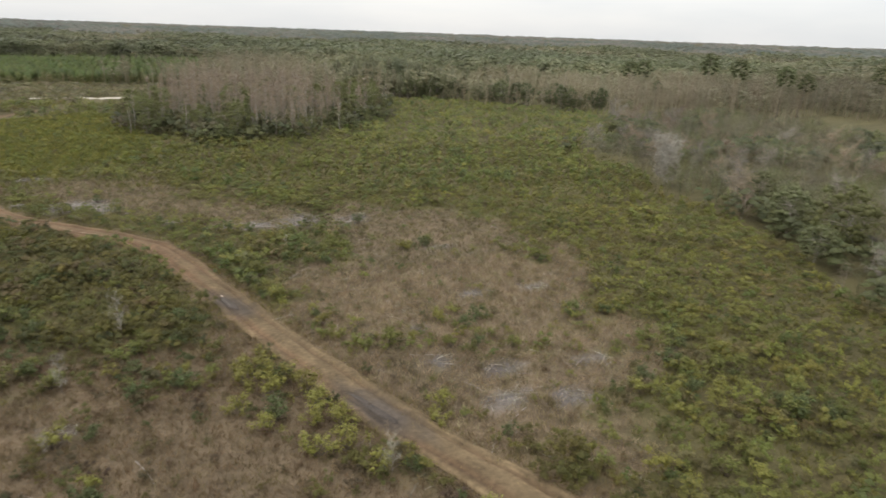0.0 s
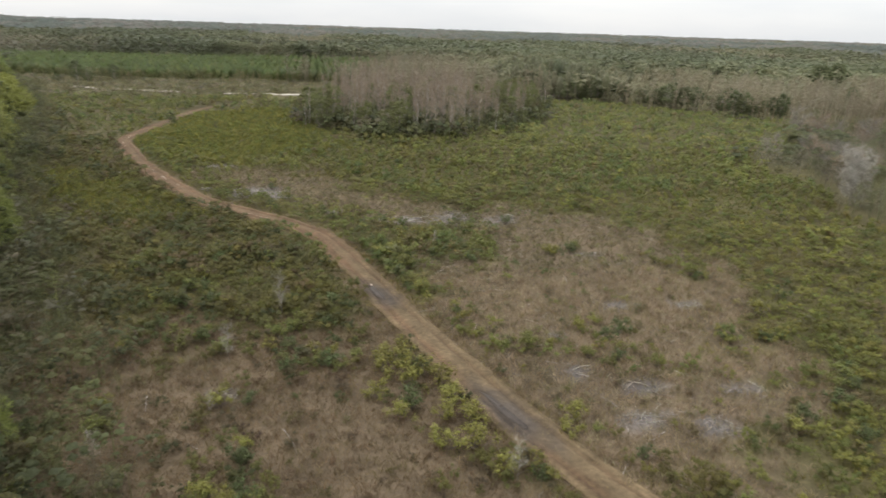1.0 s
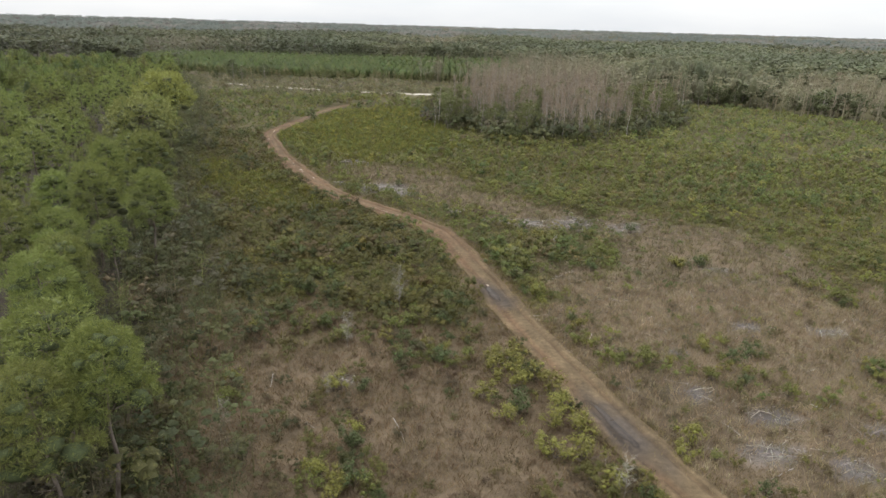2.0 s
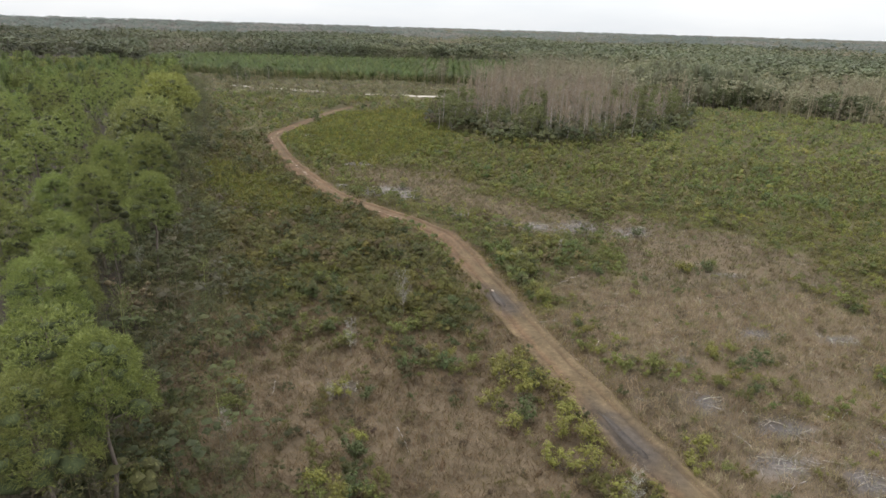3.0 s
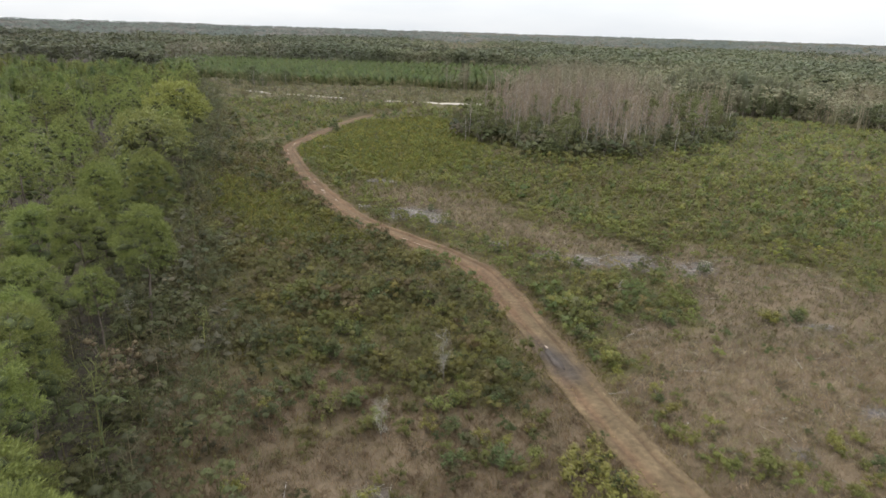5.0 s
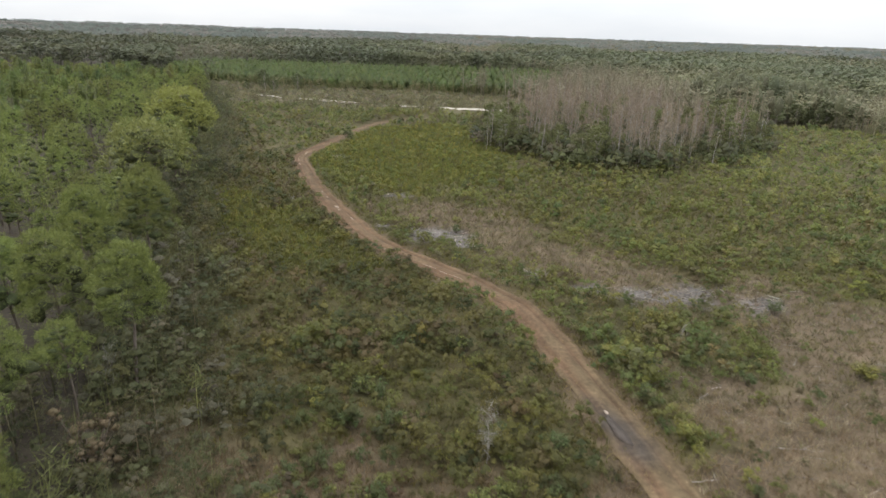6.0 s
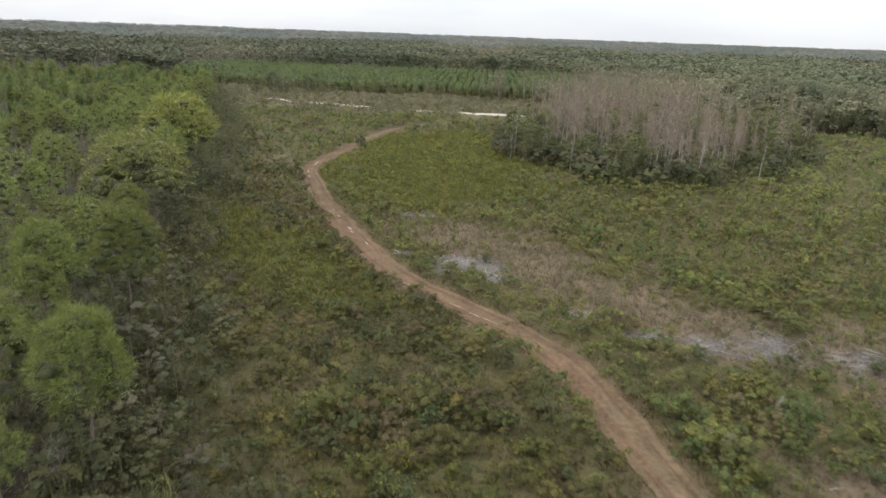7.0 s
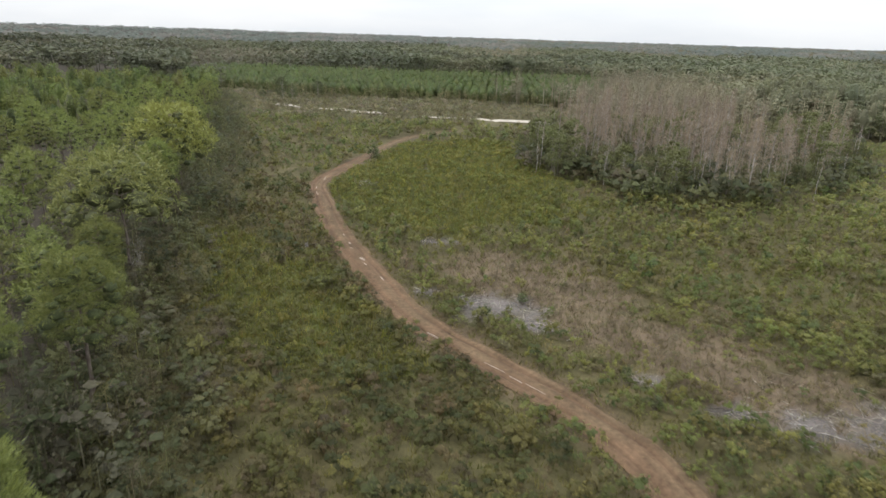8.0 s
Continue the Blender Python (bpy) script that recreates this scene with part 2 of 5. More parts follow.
# grey brash heaps: middle, half sizes
BRASH = [(-7.4, 81.5, 3.3, 3.0), (-4.2, 78.6, 1.6, 1.4), (2.2, 71.4, 1.9, 1.0), (6.8, 68.2, 1.6, 1.1), (11, 67.3, 2.8, 1.9), (16, 67.9, 3.6, 2.3), (21, 66.4, 2.6, 2.0),
         (18.6, 26.6, 1.9, 1.1), (20.2, 29.4, 1.6, 0.9), (17.1, 37.2, 0.8, 0.6), (24, 41.5, 1.4, 0.8), (-27, 94.0, 1.2, 0.8), (-5.4, 32.6, 1.0, 0.6), (22.4, 25.2, 1.7, 0.8),
         (-13.6, 97.5, 2.0, 1.4), (-13.8, 84.5, 1.2, 0.9), (27, 54, 1.6, 0.7), (30, 41, 1.4, 0.8), (16.7, 32, 1.0, 0.7), (26.5, 28.5, 1.4, 0.8), (-27.5, 123.4, 2.0, 1.2)]



def brash(x, y):
    best = np.zeros(np.shape(x))
    for bx, by, ax, ay in BRASH:
        r = np.hypot((x - bx) / ax, (y - by) / ay) + (wave(x, y, 1.3, 21) - 0.5) * 1.6
        best = np.maximum(best, np.clip((1.1 - r) * 1.8, 0, 1))
    return best


def straw(x, y):
    """How far dry grass rules here, 0 to 1."""
    return np.clip((soft_inside(STRAW, x, y, 7, 4, 30) + (wave(x, y, 8, 35) - 0.5) * 0.9 + (wave(x, y, 2.4, 36) - 0.5) * 1.0 - 0.5) * 3 + 0.5, 0, 1)


def meadow(x, y):
    """How far low bright herbs rule here, 0 to 1."""
    return np.clip((soft_inside(MEADOW, x, y, 6, 4, 41) + (wave(x, y, 5, 44) - 0.5) * 1.2 - 0.5) * 2 + 0.5, 0, 1)


def rise(x, y):
    """Height of the ground: nearly flat, hummocky, smoothed along the track."""
    x, y = np.asarray(x, float), np.asarray(y, float)
    g = np.clip((track_gap(x, y) - 1.2) / 2.0, 0, 1)
    return ((wave(x, y, 14, 1) - 0.5) * 0.5 + (wave(x, y, 3, 2) - 0.5) * 0.25) * g - 0.12 * (1 - g)


# ---- mesh helpers ----
def mesh_of(name, v, f, mat, col=None):
    v, f = np.asarray(v, np.float32), np.asarray(f, np.int32)
    me = bpy.data.meshes.new(name)
    me.vertices.add(len(v))
    me.vertices.foreach_set("co", v.ravel())
    me.loops.add(f.size)
    me.loops.foreach_set("vertex_index", f.ravel())
    me.polygons.add(len(f))
    me.polygons.foreach_set("loop_start", np.arange(0, f.size, f.shape[1], dtype=np.int32))
    me.polygons.foreach_set("use_smooth", np.ones(len(f), bool))
    me.update(calc_edges=True)
    if col is not None:
        a = me.color_attributes.new("col", "FLOAT_COLOR", "POINT")
        a.data.foreach_set("color", np.c_[col, np.ones(len(v))].astype(np.float32).ravel())
    me.materials.append(mat)
    return me


def join(*pieces):
    """Several (v, f) as one."""
    vs, fs, n = [], [], 0
    for v, f in pieces:
        vs.append(v)
        fs.append(np.asarray(f) + n)
        n += len(v)
    return np.concatenate(vs), np.concatenate(fs)


def unit(a):
    return a / (np.linalg.norm(a, axis=-1, keepdims=True) + 1e-9)


def tube(path, radii, sides=6):
    path, radii = np.asarray(path, float), np.asarray(radii, float)
    d = np.gradient(path, axis=0)
    d /= np.linalg.norm(d, axis=1)[:, None] + 1e-9
    ref = np.where(np.abs(d[:, 2:]) > 0.9, [[1.0, 0, 0]], [[0, 0, 1.0]])
    u = np.cross(d, ref)
    u /= np.linalg.norm(u, axis=1)[:, None]
    w = np.cross(d, u)
    a = np.arange(sides) / sides * 2 * np.pi
    v = (path[:, None] + radii[:, None, None] * (np.cos(a)[None, :, None] * u[:, None] + np.sin(a)[None, :, None] * w[:, None])).reshape(-1, 3)
    f = []
    for i in range(len(path) - 1):
        for k in range(sides):
            p, q = i * sides + k, i * sides + (k + 1) % sides
            f += [(p, q, q + sides), (p, q + sides, p + sides)]
    n = (len(path) - 1) * sides
    f += [(n, n + k, n + k + 1) for k in range(1, sides - 1)]
    return v, np.array(f)


OCTA = np.array([(1, 0, 0), (-1, 0, 0), (0, 1, 0), (0, -1, 0), (0, 0, 1), (0, 0, -1)], float)
OCTA_F = np.array([(0, 2, 4), (2, 1, 4), (1, 3, 4), (3, 0, 4), (2, 0, 5), (1, 2, 5), (3, 1, 5), (0, 3, 5)])


GOLD = (1 + 5 ** 0.5) / 2
ICO = unit(np.array([(0, s1, s2 * GOLD) for s1 in (-1, 1) for s2 in (-1, 1)] + [(s1, s2 * GOLD, 0) for s1 in (-1, 1) for s2 in (-1, 1)] + [(s2 * GOLD, 0, s1) for s1 in (-1, 1) for s2 in (-1, 1)], float))
ICO_F = np.array([(a, b, c) if np.dot(np.cross(ICO[b] - ICO[a], ICO[c] - ICO[a]), ICO[a]) > 0 else (a, c, b)
                  for a in range(12) for b in range(a + 1, 12) for c in range(b + 1, 12)
                  if max(np.linalg.norm(ICO[a] - ICO[b]), np.linalg.norm(ICO[b] - ICO[c]), np.linalg.norm(ICO[a] - ICO[c])) < 1.1])


def hearts(rs, centres, radii, squash=0.8, faces=8):
    """The dense inside of each clump: a crooked lump of 4 (the upper half), 8 or 20 faces."""
    n = len(centres)
    shape, f = (ICO, ICO_F) if faces == 20 else (OCTA, OCTA_F[:faces])
    a = rs.rand(n) * 2 * np.pi
    ca, sa = np.cos(a)[:, None], np.sin(a)[:, None]
    r = np.asarray(radii)[:, None, None] * (0.72 + 0.56 * rs.rand(n, len(shape), 1)) * np.array([1, 1, squash])
    p = shape[None] * r
    v = np.stack([p[..., 0] * ca - p[..., 1] * sa, p[..., 0] * sa + p[..., 1] * ca, p[..., 2]], -1) + np.asarray(centres)[:, None]
    return v.reshape(-1, 3), (f[None] + (np.arange(n) * len(shape))[:, None, None]).reshape(-1, 3)


def leaves(rs, centres, radii, count, size, squash=0.8, wide=0.7):
    """Leaf sprays, one triangle each, thrown round the middles of clumps; most near the clump's skin, facing out and up."""
    centres = np.asarray(centres, float)
    radii = np.broadcast_to(np.asarray(radii, float), (len(centres),))
    n = len(centres) * count
    c, r = np.repeat(centres, count, 0), np.repeat(radii, count)
    d = unit(rs.normal(size=(n, 3)))
    d[:, 2] = np.where(rs.rand(n) < 0.35, np.abs(d[:, 2]), d[:, 2])
    p = c + d * (r * (0.55 + 0.5 * rs.rand(n)))[:, None] * [1, 1, squash]
    nrm = unit(d * 1.2 + rs.normal(size=(n, 3)) * 0.5 + [0, 0, 0.5])
    t = rs.normal(size=(n, 3)) * 0.7 + [0, 0, 0.8]
    t = unit(t - nrm * (t * nrm).sum(1, keepdims=True))
    b = np.cross(nrm, t)
    s = (size * (0.6 + 0.8 * rs.rand(n)))[:, None]
    v = np.stack([p - t * s * 0.5 - b * s * wide * 0.5, p + t * s * 0.6, p - t * s * 0.4 + b * s * wide * 0.5], 1).reshape(-1, 3)
    return v, np.arange(n * 3).reshape(-1, 3)


def needles(rs, centres, count, length, thin=0.12, lift=0.45):
    """Needle sprays that stand out all round and upward from branch ends."""
    centres = np.asarray(centres, float)
    n = len(centres) * count
    c = np.repeat(centres, count, 0) + rs.normal(size=(n, 3)) * length * 0.22
    d = unit(rs.normal(size=(n, 3)) + [0, 0, lift])
    s = unit(np.cross(d, rs.normal(size=(n, 3))))
    ln = (length * (0.6 + 0.7 * rs.rand(n)))[:, None]
    v = np.stack([c - s * ln * thin, c + s * ln * thin, c + d * ln], 1)
    v[:, 2, :] += s * ln * thin * 0.6
    return v.reshape(-1, 3), np.arange(n * 3).reshape(-1, 3)


def tufts(rs, centres, outward, count, length, thin=0.13, puff=0.4, faces=8):
    """Dense round tufts of needles at branch ends, each a burst that leans outward and up."""
    centres, outward = np.asarray(centres, float), np.asarray(outward, float)
    n = len(centres) * count
    size = np.repeat(0.75 + 0.5 * rs.rand(len(centres)), count) * (0.8 + 0.4 * rs.rand(n)) * length
    d = unit(unit(rs.normal(size=(n, 3))) + np.repeat(unit(outward), count, 0) * 0.55 + [0, 0, 0.35])
    c = np.repeat(centres, count, 0) + rs.normal(size=(n, 3)) * length * 0.16
    side = unit(np.cross(d, rs.normal(size=(n, 3)))) * (size * thin)[:, None]
    tip = c + d * size[:, None]
    v = np.stack([c + d * size[:, None] * 0.25 - side, tip + side * 0.8, tip - side * 0.9 - d * size[:, None] * 0.15], 1)
    spray = (v.reshape(-1, 3), np.arange(n * 3).reshape(-1, 3))
    return join(spray, hearts(rs, centres, puff * (0.75 + 0.5 * rs.rand(len(centres))), 0.85, faces)) if puff else spray


def blades(rs, count, radius, height, thin=0.035):
    """Grass blades of one tuft: slim leaning blades."""
    a, r = rs.rand(count) * 2 * np.pi, radius * np.sqrt(rs.rand(count))
    foot = np.c_[r * np.cos(a), r * np.sin(a), np.zeros(count)]
    lean = np.c_[rs.normal(size=(count, 2)) * 0.55, np.ones(count)]
    h = (height * (0.55 + 0.7 * rs.rand(count)))[:, None]
    side = unit(np.c_[rs.normal(size=(count, 2)), np.zeros(count)]) * thin
    tip = foot + unit(lean) * h
    v = np.stack([foot - side, foot + side, tip], 1).reshape(-1, 3)
    return v, np.arange(count * 3).reshape(-1, 3)


def stamp(name, templates, x, y, z, size, tint, label, category, mat=None, tall=None, pick=None):
    """Plants past counting as one object: templates (v, f, shade) set down at the plan's points."""
    rs = np.random.RandomState(len(x) + 5)
    which = rs.randint(len(templates), size=len(x)) if pick is None else pick
    vs, fs, cs, n = [], [], [], 0
    for k, (v, f, shade) in enumerate(templates):
        sel = which == k
        m = sel.sum()
        if not m:
            continue
        a = rs.rand(m) * 2 * np.pi
        ca, sa = np.cos(a)[:, None], np.sin(a)[:, None]
        s = size[sel][:, None]
        h = s if tall is None else tall[sel][:, None]
        px = (v[None, :, 0] * ca - v[None, :, 1] * sa) * s + x[sel][:, None]
        py = (v[None, :, 0] * sa + v[None, :, 1] * ca) * s + y[sel][:, None]
        pz = v[None, :, 2] * h + z[sel][:, None]
        vs.append(np.stack([px, py, pz], -1).reshape(-1, 3))
        fs.append((f[None] + (np.arange(m) * len(v))[:, None, None]).reshape(-1, 3) + n)
        cs.append((tint[sel][:, None] * shade[None]).reshape(-1, 3))
        n += m * len(v)
    ob = new(name, mesh_of(name, np.concatenate(vs), np.concatenate(fs), mat or M_STUFF, np.concatenate(cs)))
    return tagged(ob, label, category, kind="stuff")


def part(name, me, parent, label=""):
    ob = new(name, me)
    ob.parent = parent
    return tagged(ob, label)


def scatter(x0, x1, y0, y1, step, rs, jitter=0.9):
    gx, gy = np.meshgrid(np.arange(x0, x1, step), np.arange(y0, y1, step))
    gx, gy = gx.ravel(), gy.ravel()
    return gx + (rs.rand(len(gx)) - 0.5) * step * jitter, gy + (rs.rand(len(gx)) - 0.5) * step * jitter


def in_view(x, y, margin=0.0):
    """The wedge of land that the flight looks over."""
    az = np.degrees(np.arctan2(x, y + 12 + margin))
    return (az > -47) & (az < 68) & (y > 2)


def palette(rs, n, colours, weights, vary=0.56):
    c = np.array(colours)[rs.choice(len(colours), size=n, p=np.array(weights) / sum(weights))]
    return c * (0.96 - vary / 2 + vary * rs.rand(n))[:, None] * (1 + (rs.rand(n, 3) - 0.5) * 0.12) * [1.23, 1.24, 1.06]

# ---- ground: one sheet to the horizon ----
def spread(a, b, step, far):
    """Even steps between a and b, growing ones beyond."""
    mid, outer, k = list(np.arange(a, b + step / 2, step)), [], step
    while sum(outer) < far:
        k *= 1.22
        outer.append(k)
    grow = np.cumsum(outer)
    return np.array(sorted([a - g for g in grow] + mid + [mid[-1] + g for g in grow]))


gx, gy = spread(-60, 100, 0.9, 6000), spread(0, 215, 0.95, 6000)
GX, GY = np.meshgrid(gx, gy)
X, Y = GX.ravel(), GY.ravel()
w, w2 = wave(X, Y, 9, 50)[:, None], wave(X, Y, 2.5, 51)[:, None]
base = np.array([0.064, 0.059, 0.027]) * (0.7 + 0.6 * w) + np.array([0.026, 0.015, 0.007]) * w2
st, md, br = straw(X, Y)[:, None], meadow(X, Y)[:, None], brash(X, Y)[:, None]
base = base * (1 - md) + np.array([0.058, 0.060, 0.020]) * (0.5 + 1.0 * w2) * md
base = base * (1 - st) + np.array([0.105, 0.078, 0.050]) * (0.7 + 0.6 * w2) * st
base = base * (1 - br) + np.array([0.108, 0.094, 0.086]) * (0.5 + 1.0 * w2) * br
shoulder = np.clip((np.interp(Y, [40, 70, 110], [3.1, 2.7, 2.1]) + 1.6 * (wave(X, Y, 3, 61) - 0.5) - track_gap(X, Y)) / 1.2, 0, 1)[:, None]
base = base * (1 - shoulder) + np.array([0.098, 0.070, 0.044]) * (0.65 + 0.7 * w2) * shoulder
# the pine wood's floor is coloured darker than the open ground
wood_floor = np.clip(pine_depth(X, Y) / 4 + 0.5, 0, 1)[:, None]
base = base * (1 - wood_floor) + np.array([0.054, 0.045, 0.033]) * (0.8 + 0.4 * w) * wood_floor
nx, ny = len(gx), len(gy)
ii = (np.arange(ny - 1)[:, None] * nx + np.arange(nx - 1)[None]).ravel()
quads = np.c_[ii, ii + 1, ii + nx + 1, ii + nx]
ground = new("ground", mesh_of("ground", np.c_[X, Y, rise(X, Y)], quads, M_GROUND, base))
tagged(ground, "flat cleared land of dry soil, litter and low growth", "ground", kind="structure")

# ---- clay track with two worn wheel ruts ----
def ribbon(name, line, across, height_of, mat, wobble=0.15, colour_of=None, taper=None):
    d = unit(np.gradient(line, axis=0))
    nrm = np.c_[d[:, 1], -d[:, 0]]
    edge = (1 + wobble * (wave(line[:, 0], line[:, 1], 3, 60) - 0.5) * 2) * (1 if taper is None else np.interp(line[:, 1], *taper))
    a = np.array(across)
    b = line[:, None] + nrm[:, None] * a[None, :, None] * edge[:, None, None]
    bx, by, aa = b[..., 0].ravel(), b[..., 1].ravel(), np.tile(a, len(line))
    v = np.c_[bx, by, height_of(aa, bx, by)]
    n = len(across)
    k = (np.arange(len(line) - 1)[:, None] * n + np.arange(n - 1)[None]).ravel()
    return mesh_of(name, v, np.c_[k, k + 1, k + n + 1, k + n], mat, None if colour_of is None else colour_of(aa, bx, by))


def track_height(a, x, y):
    rut = np.exp(-((np.abs(a) - 0.72) / 0.20) ** 2)
    return 0.03 - 0.10 * rut + 0.08 * (wave(x, y, 0.9, 63) - 0.5) - 0.3 * np.clip(np.abs(a) - 1.2, 0, 1)


def track_colour(a, x, y):
    """Bare red-brown clay in the ruts, tan dust and trodden straw between and beside them; more clay further on."""
    rut = np.exp(-((a + 0.75) / 0.42) ** 2) + 0.6 * np.exp(-((a - 0.72) / 0.20) ** 2)
    far = np.clip((y - 44) / 18, 0, 1) * np.clip((165 - y) / 30, 0, 1)
    bare = np.clip(rut * 0.9 + far * 0.7 + (wave(x, y, 2.2, 64) - 0.5) * 0.9 - 0.15, 0, 1)[:, None]
    clay = np.array([0.116, 0.073, 0.043]) * (0.8 + 0.4 * wave(x, y, 1.1, 65))[:, None]
    dust = np.array([0.120, 0.087, 0.050]) * (0.8 + 0.4 * wave(x, y, 1.5, 66))[:, None]
    col = clay * bare + dust * (1 - bare)
    for cx, cy, long in ((5.1, 46.6, 2.6), (10.9, 28.2, 3.4)):
        wet = np.clip(1.5 - np.hypot((x - cx) / 1.1 + (y - cy) * 0.32, (y - cy) / long) - (wave(x, y, 0.8, 67) - 0.5), 0, 1)[:, None]
        col = col * (1 - wet) + np.array([0.066, 0.053, 0.042]) * wet
    streak = wave(a * 3.2 + 0.4 * wave(x, y, 6, 62), y * 0.12, 0.5, 70, 2)
    return col * (0.72 + 0.56 * streak - 0.22 * np.exp(-((np.abs(a) - 0.72) / 0.16) ** 2) * (0.2 + 1.0 * wave(x, y, 3.5, 68)))[:, None]


ACROSS = (-1.45, -1.3, -1.2, -1.05, -0.9, -0.8, -0.7, -0.6, -0.5, -0.3, 0, 0.3, 0.5, 0.6, 0.7, 0.8, 0.9, 1.05, 1.2, 1.3, 1.45)
road = new("road", ribbon("clay_track", TRACK, ACROSS, track_height, M_ROAD, 0.22, track_colour, ([105, 130, 160, 181], [1.0, 0.85, 0.7, 0.4])))
tagged(road, "rutted reddish clay vehicle track winding through the scrub", "dirt road", kind="structure")

SAND_ROAD = spline([(-75, 221), (-53.6, 212.5), (-45.4, 208.6), (-27.3, 204.4), (-11.9, 202.0), (1.0, 201.4), (14, 199)], 2.0)


def sand_height(a, x, y):
    return 0.32 - 0.05 * np.abs(a) - 0.5 * np.clip(-9 - x, 0, 1) * (wave(x, y, 9, 69) < 0.52)


sand_road = new("sand_road", ribbon("sand_road", SAND_ROAD, (-2.3, -1.8, -0.9, 0, 0.9, 1.8, 2.3), sand_height, M_SAND, 0.25))
tagged(sand_road, "pale dry sand road far across the clearing", "sand road", kind="structure")


def pool(name, cx, cy, angle, long, wide, mat, seed, z=0.045):
    rs = np.random.RandomState(seed)
    n = 28
    a = np.arange(n) / n * 2 * np.pi
    r = 1 + 0.10 * np.sin(a * 3 + rs.rand() * 6) + 0.08 * np.sin(a * 5 + rs.rand() * 6) + rs.normal(size=n) * 0.06
    px, py = long * r * np.cos(a), wide * r * np.sin(a)
    ca, sa = math.cos(angle), math.sin(angle)
    rim = np.c_[cx + px * ca - py * sa, cy + px * sa + py * ca, np.full(n, z)]
    v = np.concatenate([rim, [[cx, cy, z + 0.01]], rim - [0, 0, 0.16]])
    k = np.arange(n)
    f = np.concatenate([np.c_[k, (k + 1) % n, np.full(n, n)], np.c_[k + n + 1, (k + 1) % n, k], np.c_[k + n + 1, (k + 1) % n + n + 1, (k + 1) % n]])
    return new(name, mesh_of(name, v, f, mat))


tagged(pool("mud_puddle", 5.05, 46.6, 1.86, 1.5, 0.30, M_MUD, 1), "dark wet mud in a hollow of the track", "mud puddle", "mud puddles")
tagged(pool("mud_puddle", 10.7, 28.4, 1.93, 2.2, 0.27, M_MUD, 2), "long dark wet mud rut in the clay track", "mud puddle", "mud puddles")

# ---- plant shapes ----
def crown_width(u, flat):
    """Half width of a pine's crown at the share u of its depth, as a share of the widest."""
    return np.sqrt(np.clip(1 - (2 * u - 0.7) ** 2 * 0.55, 0.05, 1)) if flat else np.sqrt(np.clip(1 - u ** 2.2, 0.02, 1)) * (0.60 + 0.40 * np.clip(u / 0.3, 0, 1))


